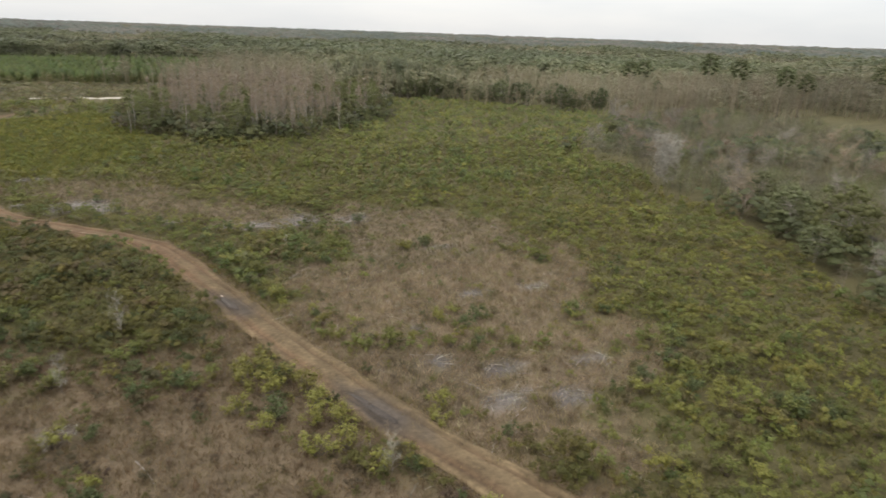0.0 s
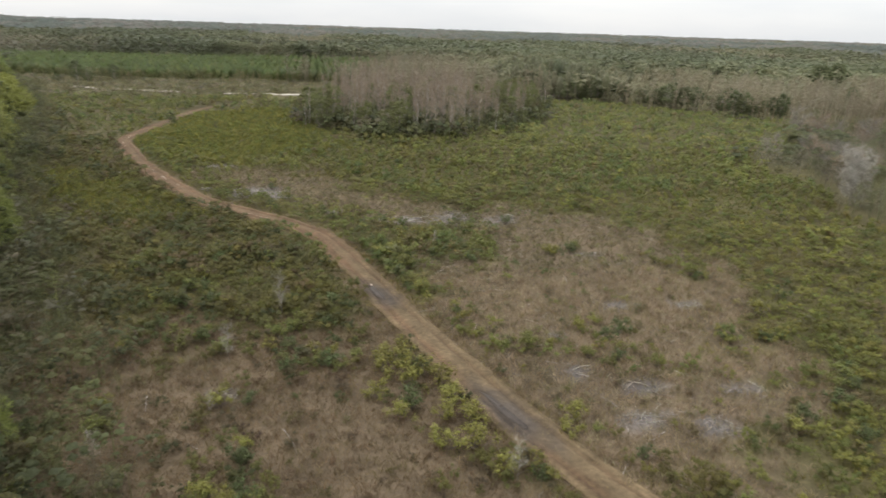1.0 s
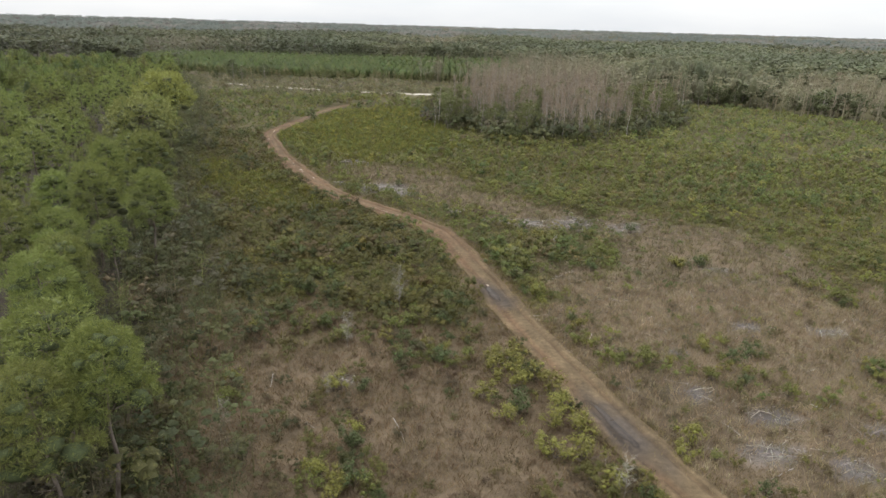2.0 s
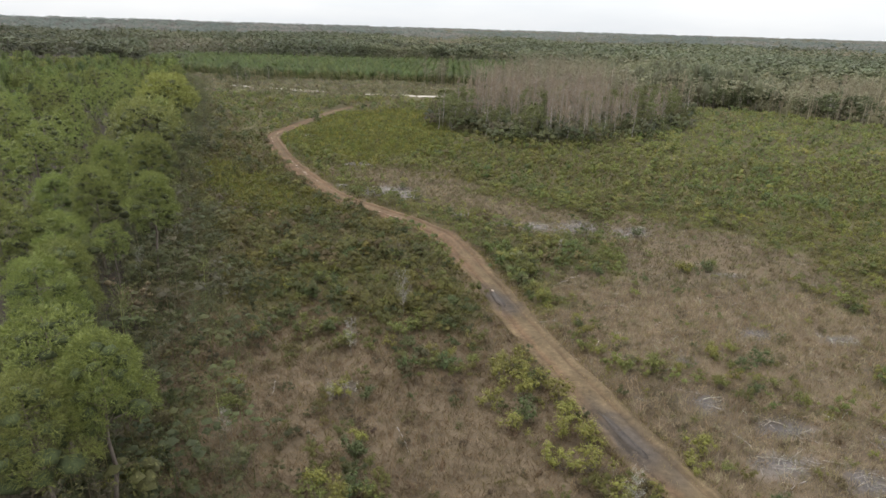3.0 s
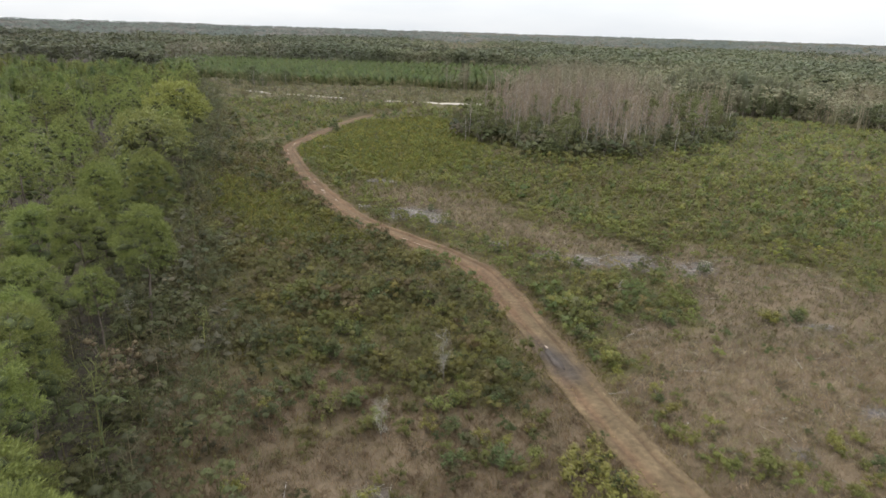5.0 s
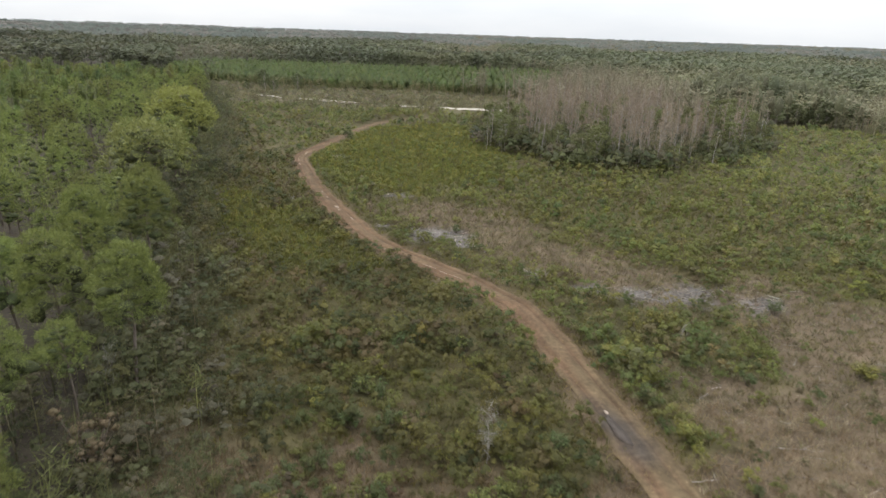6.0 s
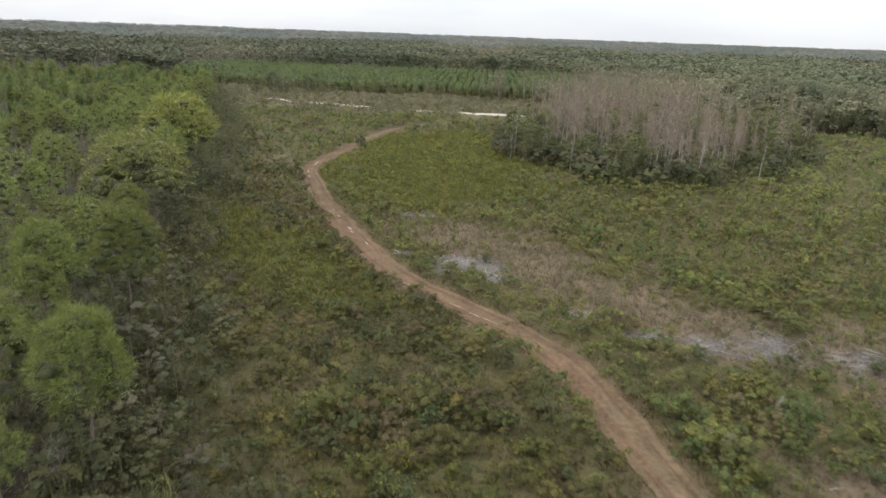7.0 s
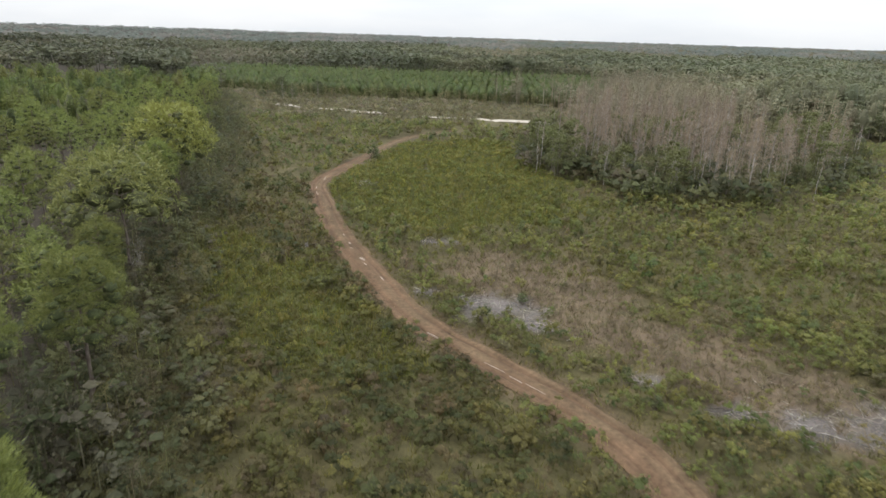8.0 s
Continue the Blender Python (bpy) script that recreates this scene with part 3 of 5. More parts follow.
def pine_shape(seed, height, crown_from, spread_r, ends, per, length, thin=0.16, flat=False, wood=True, puff=0.4, faces=8, boughs=0):
    """A slim trunk, lumps inside the crown that carry a shade tint, and a skin of needle tufts, denser to the top."""
    rs = np.random.RandomState(seed)
    k = 7 if wood else 2
    t = np.linspace(0, 1, k)
    stem = np.c_[np.cumsum(rs.normal(size=(k, 2)) * 0.011 * height, 0), t * height * 0.96]
    stem[0, :2] = 0
    pieces = [tube(stem, 0.014 * height * (1 - 0.85 * t), 6 if wood else 3)]
    u = (np.arange(ends) + rs.rand(ends)) / ends
    a = np.arange(ends) * 2.39996 + rs.rand(ends) * 0.9
    turn = rs.rand() * 6

    def lobe(a, u):
        return 1 + 0.18 * np.sin(a * 3 + turn + u * 5) + 0.12 * np.sin(a * 5 + u * 9)

    r = spread_r * crown_width(u, flat) * lobe(a, u) * np.where(np.arange(ends) % 4 == 0, 0.45 + 0.25 * rs.rand(ends), 0.78 + 0.30 * rs.rand(ends))
    h = height * (crown_from + (1 - crown_from) * u)
    sx, sy = np.interp(h, stem[:, 2], stem[:, 0]), np.interp(h, stem[:, 2], stem[:, 1])
    tips = np.c_[sx + np.cos(a) * r, sy + np.sin(a) * r, h + 0.02 * height * rs.normal(size=ends)]
    out = np.c_[np.cos(a) * r, np.sin(a) * r, (u - 0.3) * spread_r]
    heart = None
    if boughs:
        # rounded boughs of needles with gaps between them, their hearts tinted dark as shade; the tufts sit on each
        # bough's outer and upper side
        per_bough = ends // boughs
        ub = ((np.arange(boughs) + rs.rand(boughs)) / boughs) ** 0.85
        ab = np.arange(boughs) * 2.39996 + rs.rand(boughs) * 0.8
        hb = height * (crown_from + (0.96 - crown_from) * ub)
        rb = spread_r * crown_width(ub, flat) * lobe(ab, ub) * (0.52 + 0.26 * rs.rand(boughs))
        bx, by = np.interp(hb, stem[:, 2], stem[:, 0]), np.interp(hb, stem[:, 2], stem[:, 1])
        mids = np.c_[bx + np.cos(ab) * rb, by + np.sin(ab) * rb, hb]
        q = spread_r * (0.25 + 0.13 * rs.rand(boughs)) * (1.15 - 0.35 * ub)
        own = np.repeat(np.arange(boughs), per_bough)
        face = np.c_[np.cos(ab), np.sin(ab), np.full(boughs, 0.7)][own]
        out = unit(rs.normal(size=(len(own), 3)) + face * 0.75)
        tips = mids[own] + out * q[own][:, None] * [1, 1, 0.72] * (0.72 + 0.33 * rs.rand(len(own), 1))
        heart = hearts(rs, mids - [0, 0, 0.08 * spread_r], q * (0.5 if flat else 0.58), 0.62, faces)
        sx, sy, h, r, limb_tips = bx, by, hb, rb, mids
    else:
        limb_tips = tips
    if wood:
        for i in range(0, len(limb_tips), 2 if boughs else 6):
            foot = np.array([sx[i], sy[i], h[i] - 0.35 * r[i]])
            pieces.append(tube([foot, limb_tips[i]], [0.045, 0.012], 3))
        for i in range(5):
            b, z = rs.rand() * 2 * np.pi, height * crown_from * (0.4 + 0.55 * rs.rand())
            foot = [np.interp(z, stem[:, 2], stem[:, 0]), np.interp(z, stem[:, 2], stem[:, 1]), z]
            pieces.append(tube([foot, [foot[0] + np.cos(b) * 0.9, foot[1] + np.sin(b) * 0.9, z + 0.1]], [0.03, 0.01], 3))
    skin = tufts(rs, tips, out, per, length, thin, 0 if boughs else puff, faces)
    if wood:
        return (join(*pieces), skin) if heart is None else (join(*pieces), skin, heart)
    rings, segs = 2, 6
    v, f = [], []
    b = np.arange(segs) / segs * 2 * np.pi
    for i in range(rings + 1):
        w = i / rings * 0.92
        q = spread_r * crown_width(np.full(segs, w), flat) * lobe(b, w) * (0.30 + 0.24 * rs.rand(segs)) * (0.5 if i == 0 else 1)
        z = height * (crown_from + (1 - crown_from) * w) + 0.03 * height * rs.normal(size=segs)
        cx, cy = np.interp(z, stem[:, 2], stem[:, 0]), np.interp(z, stem[:, 2], stem[:, 1])
        v.append(np.c_[cx + q * np.cos(b), cy + q * np.sin(b), z])
    v = np.concatenate(v + [[[stem[-1, 0], stem[-1, 1], height * 0.96]]])
    for i in range(rings):
        for k in range(segs):
            p, q = i * segs + k, i * segs + (k + 1) % segs
            f += [(p, q, q + segs), (p, q + segs, p + segs)]
    f += [(rings * segs + k, rings * segs + (k + 1) % segs, len(v) - 1) for k in range(segs)]
    inner = (v, np.array(f))
    return join(*pieces), skin, inner if heart is None else join(inner, heart)


def broadleaf_shape(seed, height, width, clumps, per, leaf, low=0.3, sides=6, limbs=True, heart=0.6):
    rs = np.random.RandomState(seed)
    k = 5 if limbs else 2
    t = np.linspace(0, 1, k)
    stem = np.c_[np.cumsum(rs.normal(size=(k, 2)) * 0.015 * height, 0), t * height * 0.8]
    stem[0, :2] = 0
    wood = [tube(stem, 0.016 * height * (1 - 0.8 * t), sides)]
    mids, rad = [], []
    for i in range(clumps):
        d = unit(rs.normal(size=3))
        m = np.array([d[0] * width * 0.36, d[1] * width * 0.36, height * (low + (1 - low) * 0.5) + d[2] * height * (1 - low) * 0.36])
        mids.append(m)
        rad.append(width * (0.16 + 0.12 * rs.rand()))
        if limbs and i % 2 == 0:
            foot = stem[1 + i % 3]
            wood.append(tube([foot, (foot + m) / 2 + [0, 0, 0.1], m], [0.05, 0.03, 0.012], 3))
    return join(*wood), leaves(rs, mids, np.array(rad), per, leaf, 0.75, 0.7), hearts(rs, np.array(mids), np.array(rad) * heart, 0.75, 8 if limbs else 4)


def dome_shape(seed, low, width, point, rings, segs, ragged, leaf):
    """A far crown, one tall: a lumpy inside tinted darker for shade under a ragged skin of leaves, on a short stem."""
    rs = np.random.RandomState(seed)
    a = np.arange(segs) / segs * 2 * np.pi
    v = []
    for i in range(rings + 1):
        u = max(0, i - 1) / rings
        r = width / 2 * ((1 - u ** point) ** 0.6 if i else 0.45) * (0.72 + 0.5 * rs.rand(segs))
        z = low + (1 - low) * (u if i else -0.02) + 0.05 * rs.normal(size=segs)
        v.append(np.c_[r * np.cos(a + i * 0.4), r * np.sin(a + i * 0.4), z])
    v = np.concatenate(v + [[[0.03 * rs.normal(), 0.03 * rs.normal(), 1.0]]])
    f, top = [], len(v) - 1
    for i in range(rings):
        for k in range(segs):
            p, q = i * segs + k, i * segs + (k + 1) % segs
            f += [(p, q, q + segs), (p, q + segs, p + segs)]
    f += [(rings * segs + k, rings * segs + (k + 1) % segs, top) for k in range(segs)]
    core = v * [0.84, 0.84, 0.95]
    skin = leaves(rs, v[segs:][rs.randint(len(v) - segs, size=ragged)] + rs.normal(size=(ragged, 3)) * [0.05, 0.05, 0.06], 0.05, 1, leaf, 1.0, 0.7)
    wood = tube([[0, 0, 0], [0, 0, low + 0.05]], [0.014, 0.010], 3)
    full = join(wood, (core, np.array(f)), skin)
    shade = np.concatenate([np.full(len(wood[0]), 0.9), np.full(len(core), 0.86), np.full(len(skin[0]), 1.06)])
    return full[0], full[1], np.repeat(shade[:, None], 3, 1)


def bare_shape(seed, height, width, limbs, twigs, thick=1.0, low=0.35, twig=0.5, wooden=True, fine=0.035):
    """A leafless tree: pale trunk, rising limbs and a haze of fine twigs."""
    rs = np.random.RandomState(seed)
    t = np.linspace(0, 1, 6)
    stem = np.c_[np.cumsum(rs.normal(size=(6, 2)) * 0.012 * height, 0), t * height]
    stem[0, :2] = 0
    wood, ends = [tube(stem if wooden else stem[::5], ((0.008 * height + 0.02 * min(1, height)) * thick * (1 - 0.88 * t))[::1 if wooden else 5], 5 if wooden else 3)], []
    for i in range(limbs):
        h = height * (low + (0.95 - low) * (i + rs.rand()) / limbs)
        foot = np.array([np.interp(h, stem[:, 2], stem[:, 0]), np.interp(h, stem[:, 2], stem[:, 1]), h])
        a, reach = rs.rand() * 2 * np.pi, width * 0.5 * (0.4 + 0.6 * rs.rand()) * (1.1 - 0.6 * (h / height))
        tip = foot + [np.cos(a) * reach, np.sin(a) * reach, reach * (0.5 + 0.7 * rs.rand())]
        if wooden:
            wood.append(tube([foot, tip], [0.03 * thick, 0.008], 3))
        ends += [tip, (foot + tip) / 2, foot * 0.25 + tip * 0.75]
    return join(*wood), needles(rs, ends, twigs, twig, fine)


def shrub_shape(seed, clumps, per, leaf, height=1.0, width=1.05, stemmed=False, heart=0.66, faces=4):
    rs = np.random.RandomState(seed)
    mids = np.c_[rs.normal(size=(clumps, 2)) * width * 0.24, height * (0.28 + 0.5 * rs.rand(clumps))]
    stems = [tube([[m[0] * 0.2, m[1] * 0.2, 0], [m[0] * 0.7, m[1] * 0.7, m[2] * 0.6], m], [0.018, 0.013, 0.006], 3) for m in (mids if stemmed else mids[:1])]
    rad = width * (0.16 + 0.11 * rs.rand(clumps))
    return join(*stems), leaves(rs, mids, rad, per, leaf, 1.0, 0.42), hearts(rs, mids, rad * heart, 0.9, faces)


def template(wood, crown, *rest, inner_shade=0.7):
    """One plant for a stamp: wood, crown and, where there is one, the inside tinted down as if shaded, with the wood's
    own colour.
    """
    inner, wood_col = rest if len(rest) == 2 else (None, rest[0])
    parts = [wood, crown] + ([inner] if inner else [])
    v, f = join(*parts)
    cols = [np.tile(wood_col, (len(wood[0]), 1)), np.ones((len(crown[0]), 3))] + ([np.full((len(inner[0]), 3), inner_shade)] if inner else [])
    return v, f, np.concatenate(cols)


def plant(name, shape, wood_name, crown_name, wood_mat, crown_mat, label, category, group, inner_mat=None):
    root = new(name)
    root.empty_display_size = 0.3
    part(wood_name, mesh_of(name + "_" + wood_name, *shape[0], wood_mat), root)
    part(crown_name, mesh_of(name + "_" + crown_name, *shape[1], crown_mat), root)
    if len(shape) > 2:
        part("inner_crown", mesh_of(name + "_inner_crown", *shape[2], inner_mat or M_PINESHADE), root)
    return tagged(root, label, category, group)


def put_all(kinds, x, y, size, rs, pick=None):
    """Copies of the plants in kinds at the plan's points; the first ones stand at the first points."""
    pick = rs.randint(len(kinds), size=len(x)) if pick is None else pick
    z = rise(x, y)
    used = set()
    for i in range(len(x)):
        ob = kinds[pick[i]]
        s = size[i]
        m = pose(x[i], y[i], z[i] - 0.03, 0, 0, rs.rand() * 360)
        if pick[i] not in used:
            used.add(pick[i])
            ob.matrix_basis = m
            ob.scale = (s, s, s * (0.92 + 0.16 * rs.rand()))
        else:
            c = copy_thing(ob, m)
            c.scale = (s, s, s * (0.92 + 0.16 * rs.rand()))
    for k, ob in enumerate(kinds):
        if k not in used:
            for o in (*ob.children_recursive, ob):
                bpy.data.objects.remove(o)


# ---- pine wood ----
rs = np.random.RandomState(11)
PINE_TEXT = "slender pine with a tufted yellow-green crown at the wood's edge"
px, py = scatter(-150, 0, -45, 226, 4.3, rs, 0.8)
dep = pine_depth(px, py) + (wave(px, py, 8, 71) - 0.5) * 4
ok = (dep > 0.5) & (in_view(px, py, 10) | ((px > -50) & (py < 20))) & (rs.rand(len(px)) < np.clip(0.66 + dep * 0.03, 0.66, 0.93))
# tall pines of the edge, one by one: place and height against the common pine
TALL = np.array([(-20.3, 28.8, 1.0), (-14.9, 18.9, 0.98), (-13.8, 20.9, 0.95), (-22.0, 33.2, 0.98), (-23.6, 47.6, 0.98), (-30.6, 63.0, 1.07), (-31.8, 49.5, 0.98),
                 (-32.4, 57.4, 1.0), (-28.4, 48.4, 0.98), (-17.4, 26.0, 0.72), (-35.6, 73.0, 0.9), (-26.5, 40.5, 0.95), (-44.5, 98.0, 1.0), (-49.0, 112.0, 0.95)])
ok &= (np.hypot(px[:, None] - TALL[:, 0], py[:, None] - TALL[:, 1]) > 2.7).all(1) & (np.hypot(px + 39.6, py - 83.4) > 5) & (np.hypot(px + 45.3, py - 103.5) > 4.5)
px, py, dep = px[ok], py[ok], dep[ok]
rank = dep + np.clip(py - 90, 0, None) * 0.25 + np.clip(py - 40, 0, None) * 0.03
order = np.argsort(rank)
close = order[(np.hypot(px, py - 24)[order] < 46) & (dep[order] < 16) & (py[order] > 6)][:70]
rest = order[~np.isin(order, close)]
ahead = py[rest] > 10
mid = rest[ahead][:210]
rest = rest[~np.isin(rest, mid)]
PINE_GROUP = "pines of the wood"
pines = [plant("pine_tree", pine_shape(120 + k, 9.5, 0.48 + 0.05 * (k % 3), 2.15 + 0.2 * (k % 2), 30 * 20, 24, 0.34, 0.050, faces=20, boughs=30), "trunk", "crown", M_PINEBARK, M_PINE, "tall pine with a rounded tufted crown over a bare trunk", "pine tree", PINE_GROUP) for k in range(5)]
put_all(pines, TALL[:, 0], TALL[:, 1], TALL[:, 2], rs, np.arange(len(TALL)) % 5)
pines = [plant("pine_tree", pine_shape(100 + k, 9.2, 0.48 + 0.06 * (k % 3), 1.75 + 0.22 * (k % 3), 24 * 15, 16, 0.36, 0.065, faces=8, boughs=24), "trunk", "crown", M_PINEBARK, M_PINE, PINE_TEXT, "pine tree", PINE_GROUP) for k in range(6)]
put_all(pines, px[close], py[close], 0.66 + 0.42 * rs.rand(len(close)), rs)
pines = [plant("pine_tree", pine_shape(110 + k, 9.2, 0.48 + 0.06 * (k % 3), 1.75 + 0.22 * (k % 3), 20 * 11, 9, 0.43, 0.095, faces=8, boughs=20), "trunk", "crown", M_PINEBARK, M_PINE, PINE_TEXT, "pine tree", PINE_GROUP) for k in range(7)]
put_all(pines, px[mid], py[mid], 0.66 + 0.48 * rs.rand(len(mid)), rs)
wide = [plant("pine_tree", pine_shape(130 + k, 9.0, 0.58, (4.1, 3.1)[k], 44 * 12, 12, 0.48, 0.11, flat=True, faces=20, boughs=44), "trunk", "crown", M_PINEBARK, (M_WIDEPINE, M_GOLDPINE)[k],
              ("old spreading pine with a broad flat olive-green crown", "old pine with a flat golden-green crown")[k], "pine tree", PINE_GROUP, M_GOLDSHADE) for k in range(2)]
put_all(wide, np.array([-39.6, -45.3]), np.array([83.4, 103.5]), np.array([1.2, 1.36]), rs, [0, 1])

PINE_T = [template(*pine_shape(150 + k, 9.2, 0.48, 1.95, 15 * 7, 4, 0.56, 0.15, wood=False, faces=4, boughs=15), (1.15, 0.95, 2.0), inner_shade=0.6) for k in range(5)]
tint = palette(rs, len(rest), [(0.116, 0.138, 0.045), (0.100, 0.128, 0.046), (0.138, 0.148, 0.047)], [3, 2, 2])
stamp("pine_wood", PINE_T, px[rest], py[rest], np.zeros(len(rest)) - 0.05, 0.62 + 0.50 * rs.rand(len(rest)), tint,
      "dense wood of slender green pines behind the edge", "pine wood")

# ---- far woods ----
FAR_T = [template(*broadleaf_shape(170 + k, 1.0, 0.72, 11, 10, 0.055, 0.02, 3, False, 0.3), (1, 1, 1), inner_shade=0.95) for k in range(4)]
FARBARE_T = [template(*bare_shape(180 + k, 1.0, 0.5, 7, 4, 1.0, 0.25, 0.16, False, 0.05), (1.3, 1.3, 1.3)) for k in range(4)]
FARPINE_T = [template(*pine_shape(190 + k, 1.0, 0.40, 0.24, 11 * 3, 3, 0.07, 0.15, wood=False, faces=4, boughs=11), (1.0, 0.9, 1.3)) for k in range(4)]
MID_T = [template(*broadleaf_shape(174 + k, 1.0, 0.75, 8, 9, 0.085, 0.02, 3, False, 0.35), (1, 1, 1), inner_shade=0.98) for k in range(4)]
MIDPINE_T = [template(*broadleaf_shape(194 + k, 1.0, 0.52, 8, 9, 0.075, 0.08, 3, False, 0.35), (1, 0.9, 1.2), inner_shade=0.98) for k in range(4)]
DIST_T = [template(*broadleaf_shape(178 + k, 1.0, 0.85, 6, 6, 0.12, 0.05, 3, False, 0.35), (1, 1, 1), inner_shade=1.0) for k in range(4)]
DISTPINE_T = [template(*broadleaf_shape(198 + k, 1.0, 0.60, 6, 6, 0.11, 0.05, 3, False, 0.35), (1, 0.9, 1.2), inner_shade=1.0) for k in range(4)]
YOUNG_T = [dome_shape(160 + k, 0.22, 0.52, 2.0, 2, 5, 18, 0.09) for k in range(4)]
HORIZON_T = [template(*broadleaf_shape(184 + k, 1.0, 1.0, 5, 3, 0.12, 0.2, 3, False, 0.95), (1, 1, 1), inner_shade=1.0) for k in range(4)]


def polar(r0, r1, per, rs):
    n = int((r1 ** 2 - r0 ** 2) * radians(112) / 2 / per)
    a, r = radians(-46) + rs.rand(n) * radians(112), np.sqrt(r0 ** 2 + rs.rand(n) * (r1 ** 2 - r0 ** 2))
    return np.sin(a) * r, np.cos(a) * r, a, r


PLANTATION = [(-125, 262), (-60, 249), (-22, 250), (10, 246), (34, 270), (40, 360), (-165, 360)]
LEVELS = [0.0, 0.34, 0.44, 0.52, 0.60, 1.0]
WOOD_TINTS = np.array([(0.068, 0.080, 0.050), (0.076, 0.087, 0.053), (0.096, 0.104, 0.062), (0.112, 0.112, 0.072), (0.128, 0.118, 0.086), (0.138, 0.124, 0.096)])


def wood_patch(x, y, deg):
    """Which cover a patch of far land bears: low numbers are green pine, high ones leafless and brown; more of those to the east."""
    return wave(x, y * 0.6, 85, 80, 2) * 0.75 + wave(x, y, 30, 82) * 0.25 + np.interp(deg, [-40, -5, 15, 40], [-0.07, -0.02, 0.01, 0.03])


def woodland(name, x, y, r, az, rs, label, tier, height=1.0):
    """Trees past counting beyond the clearing: kinds and colours by the patch of land they stand on, brightness also by
    bearing.
    """
    n, deg = len(x), np.degrees(az)
    p = wood_patch(x, y, deg) + (rs.rand(n) - 0.5) * 0.07
    kind = np.where(p > 0.56, np.where(rs.rand(n) < (0.85, 0.75, 0.5)[tier], 1, 0), np.where(p < 0.45, 2, np.where(rs.rand(n) < 0.3, 2, 0)))
    temps = (FAR_T + FARBARE_T + FARPINE_T, MID_T + FARBARE_T + MIDPINE_T, DIST_T + FARBARE_T + DISTPINE_T)[tier]
    pick = kind * 4 + rs.randint(4, size=n)
    tall = (np.interp(p, [0.3, 0.44, 0.5, 0.62], [11.5, 10.0, 7.5, 7.0]) + 2.4 * rs.rand(n) + 4.0 * (wave(x, y, 35, 83) - 0.5)) * height
    size = tall * np.where(kind == 1, 0.9, (1.2, 1.4, 1.6)[tier])
    hue = np.where(kind == 1, p, np.minimum(p, 0.53))
    tint = np.stack([np.interp(hue, LEVELS, WOOD_TINTS[:, c]) for c in range(3)], -1)
    # brightness painted in by bearing: darker to the west, paler to the east
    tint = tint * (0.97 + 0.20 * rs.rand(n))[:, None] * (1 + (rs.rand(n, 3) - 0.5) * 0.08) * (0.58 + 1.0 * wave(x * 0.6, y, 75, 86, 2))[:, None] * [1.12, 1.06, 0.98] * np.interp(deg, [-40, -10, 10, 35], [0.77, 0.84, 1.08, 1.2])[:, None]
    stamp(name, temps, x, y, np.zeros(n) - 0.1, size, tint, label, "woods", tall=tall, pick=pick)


FAR_SIDE = ([-120, -60, -22, 8, 20, 40, 66, 88, 97, 112, 130, 240], [262, 250, 252, 236, 190, 186, 186, 190, 172, 154, 135, 100])
x, y, az, r = polar(188, 370, 13.0, np.random.RandomState(21))
ok = (y > np.interp(x, *FAR_SIDE) + (wave(x, y, 12, 81) - 0.5) * 10) & (pine_depth(x, y) < 40) & ~inside(PLANTATION, x, y)
for lo, hi, tier in ((0, 250, 0), (250, 400, 1)):
    k = ok & (r >= lo) & (r < hi)
    woodland("mixed_woods", x[k], y[k], r[k], az[k], np.random.RandomState(22 + tier), "mixed pine, oak and leafless woods beyond the clearing", tier)
x, y, az, r = polar(370, 800, 64.0, np.random.RandomState(23))
woodland("distant_woods", x, y, r, az, np.random.RandomState(24), "distant woods of green and grey-brown crowns", 2, 1.0)

# young pines planted in rows across the clearing's far end
rs = np.random.RandomState(26)
x, y = scatter(-170, 42, 244, 362, 2.9, rs, 0.45)
ok = inside(PLANTATION, x, y) & (pine_depth(x, y) < 30) & (rs.rand(len(x)) < 0.95)
x, y = x[ok], y[ok]
tall = 4.5 + 0.9 * rs.rand(len(x)) + 1.6 * (wave(x, y, 22, 84) - 0.5)
tint = palette(rs, len(x), [(0.070, 0.092, 0.028), (0.062, 0.082, 0.027), (0.082, 0.094, 0.032)], [2, 2, 1], 0.25) * (0.85 + 0.35 * wave(x, y, 18, 85))[:, None]
stamp("pine_plantation", YOUNG_T, x, y, np.zeros(len(x)) - 0.1, np.full(len(x), 5.6), tint, "even plantation of young green pines in rows", "plantation", tall=tall)
# leggy olive growth along the plantation's front
x = rs.uniform(-105, 30, 420)
y = np.interp(x, [-125, -60, -22, 10, 34], [262, 249, 250, 246, 268]) - rs.rand(420) * 5 - 0.5
tint = palette(rs, 420, [(0.125, 0.122, 0.058), (0.145, 0.128, 0.076), (0.095, 0.105, 0.050)], [2, 2, 1], 0.3)
stamp("plantation_edge", FARBARE_T + FAR_T, x, y, np.zeros(420) - 0.05, 2.2 + 2.2 * rs.rand(420), tint, "leggy olive and leafless brush before the plantation", "brush")

rs = np.random.RandomState(25)
n = 4200
r = 800 * np.exp(rs.rand(n) * math.log(4700 / 800))
az = radians(-46) + rs.rand(n) * radians(112)
x, y, deg = np.sin(az) * r, np.cos(az) * r, np.degrees(az)
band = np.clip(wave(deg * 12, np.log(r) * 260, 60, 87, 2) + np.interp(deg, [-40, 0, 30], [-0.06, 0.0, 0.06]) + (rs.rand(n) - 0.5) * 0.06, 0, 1)
